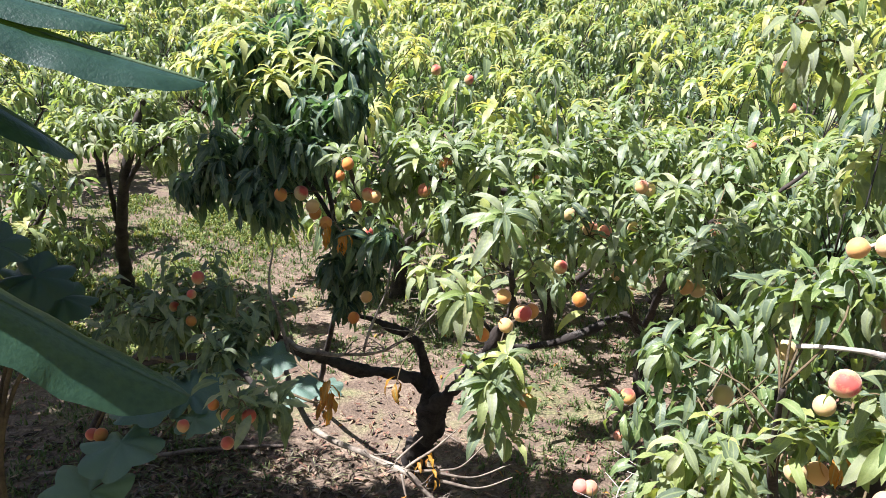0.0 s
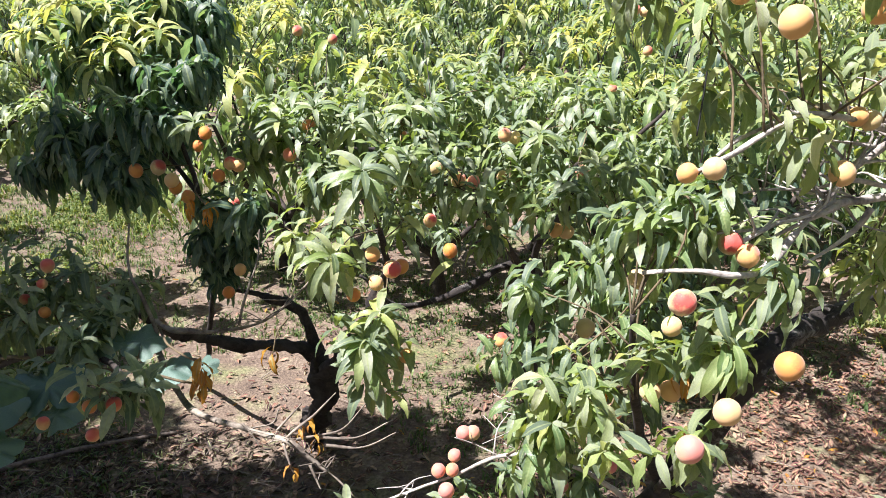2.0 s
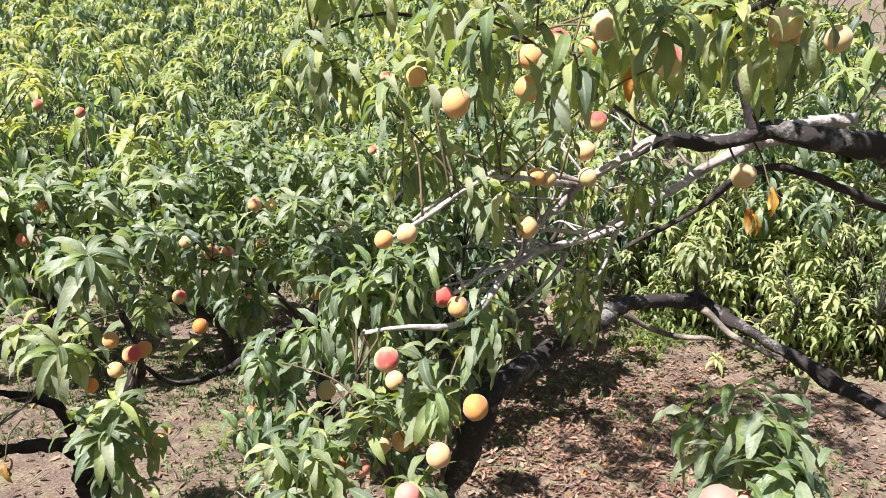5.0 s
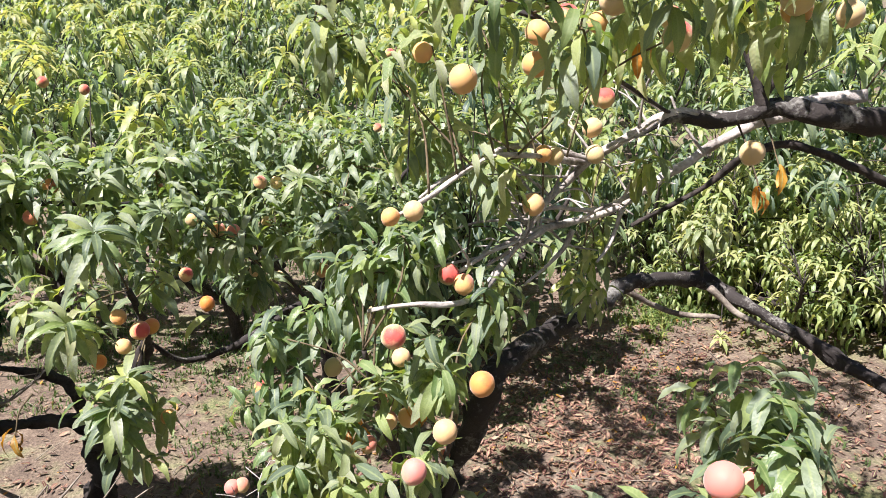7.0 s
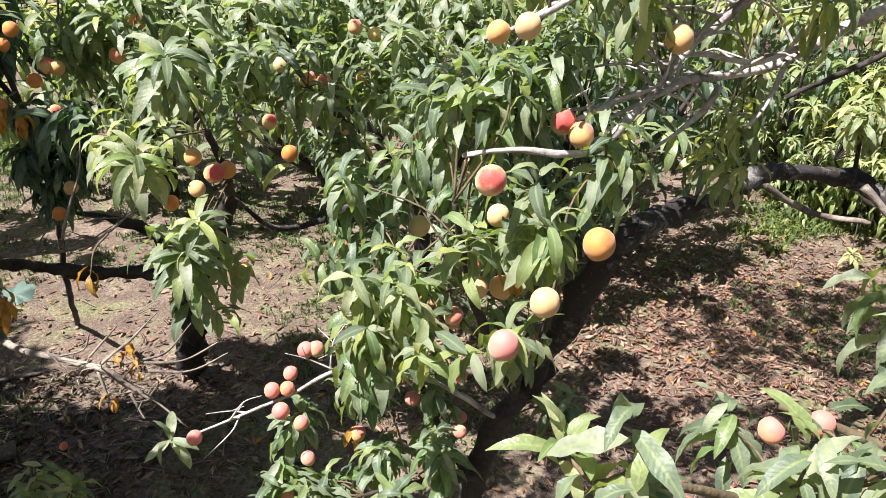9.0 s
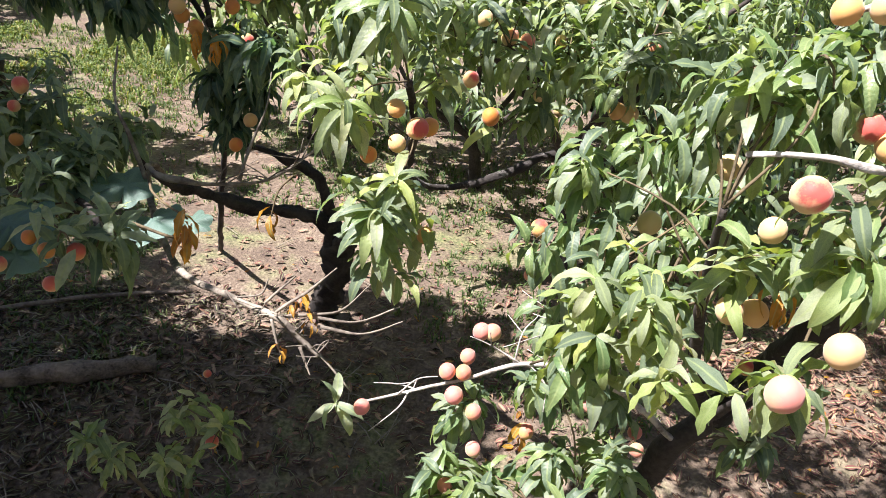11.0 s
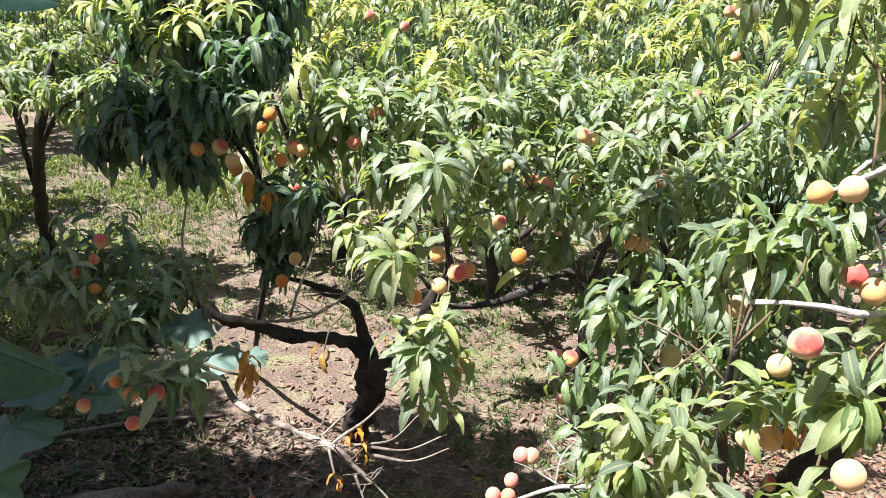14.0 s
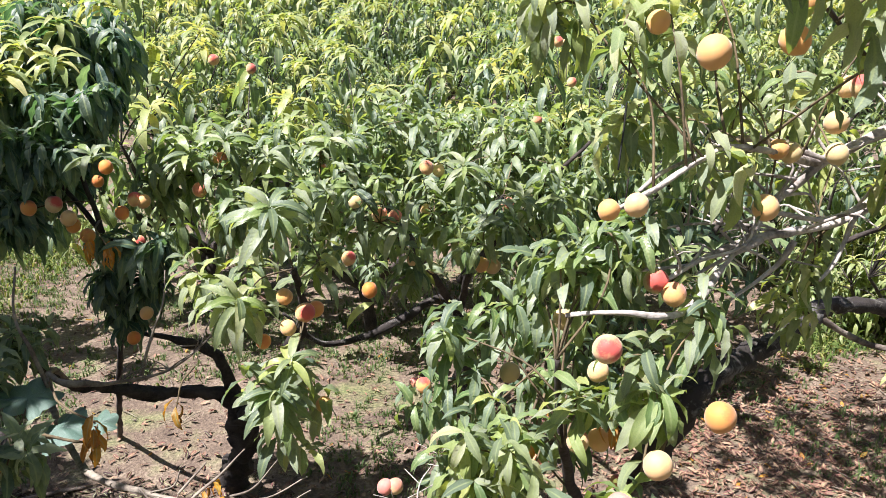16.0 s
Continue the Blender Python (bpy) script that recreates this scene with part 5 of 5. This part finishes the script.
tree = thing("peach_seedling", (-0.5, 2.1, 0.0), "low peach sucker with dark leaves near the ground", "peach shoot")
Q = [(-0.5, 2.1, -0.03), (-0.48, 2.08, 0.4), (-0.4, 2.04, 0.8), (-0.3, 1.98, 0.98)]
Q2 = [(-0.48, 2.08, 0.4), (-0.65, 2.08, 0.65), (-0.78, 2.12, 0.74)]
limb("stem", tree, Q, 0.01, 0.005, TWIG, 7)
limb("stem", tree, Q2, 0.008, 0.004, TWIG, 7)
grow(tree, [Q[1:], Q2], [(-0.69, 2.08, 0.75, 0.09), (-0.43, 2.08, 0.96, 0.07), (-0.27, 1.96, 1.0, 0.06), (-0.47, 1.95, 0.86, 0.08), (-0.81, 2.15, 0.74, 0.08)], 42, 0.12, 3, 8, (0, 0, 0, 1))

# yellowed leaves still on the trees
old = thing("yellow_leaves", (-0.35, 2.05, 1.6), "bunch of withered yellow leaves on a twig", "leaves")
limb("stem", old, [(-0.63, 2.5, 1.61), (-0.5, 2.2, 1.66), (-0.35, 2.05, 1.66)], 0.005, 0.003, TWIG, 6)
lv = Leaves(SHAPES, [YELLOW])
for x, y, z in ((-0.35, 2.03, 1.66), (-0.36, 2.05, 1.6)):
    shoot(lv, Vector((x, y, z)), Vector((0, -0.2, -1)), 8, 0.1, 0.06, lr, (0,), (1.2, 0.3), 0.5)
lv.build("leaves", old)
old = thing("yellow_leaves", (-0.55, 2.9, 1.9), "dry brown leaves hanging from a thin branch", "leaves")
limb("stem", old, [(-0.63, 3.25, 1.95), (-0.57, 3.0, 1.98), (-0.5, 2.88, 1.95)], 0.005, 0.003, TWIG, 6)
lv = Leaves(SHAPES, [YELLOW])
for x, y, z in ((-0.58, 2.92, 1.95), (-0.49, 2.87, 1.94)):
    shoot(lv, Vector((x, y, z)), Vector((0, -0.2, -1)), 7, 0.1, 0.05, lr, (0,), (1.2, 0.3), 0.5)
lv.build("leaves", old)
for (x, y, z), up in (((1.45, 1.31, 2.79), (1.5, 1.2, 2.93)), ((2.16, 1.57, 2.40), (2.2, 1.72, 2.55)), ((2.08, 1.56, 2.34), (2.1, 1.72, 2.55))):
    old = thing("yellow_leaves", (x, y, z), "orange-yellow old leaf on a high twig", "leaves")
    limb("stem", old, [up, ((x + up[0]) / 2, (y + up[1]) / 2, (z + up[2]) / 2 + 0.01), (x, y, z)], 0.004, 0.002, TWIG, 6)
    lv = Leaves(SHAPES, [YELLOW])
    shoot(lv, Vector((x, y, z)), Vector((0.2, -0.2, -1)), 3, 0.1, 0.03, lr, (0,), (0.9, 0.2), 0.5)
    lv.build("leaves", old)


# ---------------------------------------------------------------- ground cover
def on_ground(x, y, lift=0.0):
    return Vector((x, y, ground_height(x, y) + lift))


cover = random.Random(51)
fallen = Leaves(LITTER_SHAPES, [LITTER, YELLOW])
while len(fallen.items) < 17000:
    k = cover.random()
    if k < 0.5:
        x, y = cover.gauss(3.3, 1.0), cover.gauss(4.0, 1.0)
    elif k < 0.6:
        x, y = cover.gauss(-0.2, 1.3), cover.gauss(3.6, 0.8)
    else:
        x, y = cover.uniform(-5, 6.5), cover.uniform(1.2, 9)
    a = cover.uniform(0, 6.28)
    d = Vector((math.cos(a), math.sin(a), cover.uniform(-0.05, 0.3)))
    fallen.add(frame_of(d, on_ground(x, y, 0.012), cover.uniform(0.025, 0.08), cover, 0.6), cover.randrange(3), 1 if cover.random() < 0.025 else 0)
tagged(fallen.build("fallen_leaves", None), "dry red-brown leaves scattered on the soil", "leaf litter", kind="stuff")


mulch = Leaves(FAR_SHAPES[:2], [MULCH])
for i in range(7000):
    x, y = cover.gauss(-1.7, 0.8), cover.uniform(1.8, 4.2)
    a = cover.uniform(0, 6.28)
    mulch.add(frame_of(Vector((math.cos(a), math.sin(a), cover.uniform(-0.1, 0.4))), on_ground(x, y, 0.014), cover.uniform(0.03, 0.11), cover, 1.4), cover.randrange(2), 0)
tagged(mulch.build("mulch", None), "dark mulch of old leaves under the trees", "mulch", kind="stuff")


def tufts(name, label, n, lo, hi, test):
    v, f = [], []
    while n:
        x, y = cover.uniform(-6, 7.5), cover.uniform(1.0, 10.5)
        if noise.noise(Vector((x * 0.7, y * 0.7, 9))) + 0.35 * noise.noise(Vector((x * 2.3, y * 2.3, 2))) + cover.uniform(-0.22, 0.22) < test(x, y):
            continue
        n -= 1
        c = on_ground(x, y, -0.005)
        for b in range(5):
            a, s, t = cover.uniform(0, 6.28), cover.uniform(lo, hi), cover.uniform(0.2, 1.1)
            o = c + Vector((cover.gauss(0, 0.02), cover.gauss(0, 0.02), 0))
            u, w = Vector((math.cos(a), math.sin(a), 0)), Vector((-math.sin(a), math.cos(a), 0))
            i = len(v)
            v += [o + w * 0.08 * s, o - w * 0.08 * s, o + u * (t * 0.3 * s) + w * 0.07 * s + Vector((0, 0, 0.55 * s)), o + u * (t * 0.3 * s) - w * 0.07 * s + Vector((0, 0, 0.55 * s)), o + u * (t * s) + Vector((0, 0, (0.95 - 0.4 * t) * s))]
            f += [(i, i + 1, i + 3, i + 2), (i + 2, i + 3, i + 4)]
    tagged(mesh_object(name, v, f, [GRASS], None, None, False), label, "grass", kind="stuff")


tufts("grass", "short green grass and weeds in patches", 15000, 0.025, 0.085, lambda x, y: 0.2 - (0.5 if x < -1.6 and y > 4.2 else 0) - (0.25 if y > 5.5 else 0))
tufts("grass", "lush green weeds along the shaded lane", 4500, 0.05, 0.13, lambda x, y: (0.12 if x < -2.3 and y > 5.0 else 0.3 if x > 4.2 and y > 4.4 else 9))

v, f = [], []
for i in range(420):
    x, y = (cover.gauss(-1.3, 0.9), cover.uniform(1.7, 3.9)) if i % 3 else (cover.uniform(-2, 5), cover.uniform(2, 6.5))
    a, s = cover.uniform(0, 6.28), cover.uniform(0.05, 0.28)
    p, q = on_ground(x, y, 0.012), on_ground(x + math.cos(a) * s, y + math.sin(a) * s, 0.02)
    tube([p, (p + q) / 2 + Vector((cover.uniform(-0.01, 0.01), 0, 0.012)), q], 0.004, 0.002, 5, 2, 0.0, None, v, f)
tagged(mesh_object("fallen_twigs", v, f, [DEADWOOD]), "pale dry twigs and straw scattered on the ground", "twigs", kind="stuff")


for x, y, z in ((0.77, 1.49, 1.83), (0.85, 1.69, 1.71), (-0.15, 2.16, 1.63), (0.92, 1.35, 1.97), (0.59, 1.72, 1.28)):
    old = thing("yellow_leaves", (x, y, z), "dry orange-brown leaves among green foliage", "leaves")
    limb("stem", old, [(x + 0.05, y + 0.08, z + 0.1), (x + 0.02, y + 0.03, z + 0.07), (x, y, z)], 0.004, 0.002, TWIG, 6)
    lv = Leaves(SHAPES, [YELLOW])
    shoot(lv, Vector((x, y, z)), Vector((0.1, -0.3, -1)), 5, 0.09, 0.05, lr, (0,), (1.0, 0.3), 0.5)
    lv.build("leaves", old)

# bare side twigs on the pale limbs
for host in [o for o in bpy.data.objects if o.name.startswith("peach_tree") and o.get("label", "").startswith("leaning")]:
    for line, seed in ((R_5, 75), (R_2, 76)):
        twiggy(host, line, 8, seed, 0.13 if line is R_2 else 0.24, PALE, 0.003)
for host in [o for o in bpy.data.objects if o.name.startswith("peach_tree") and o.get("label", "").startswith("big old")]:
    twiggy(host, U_1[2:], 16, 71, 0.26, PALE, 0.005)
    twiggy(host, U_2[2:], 18, 72, 0.26, PALE, 0.005)
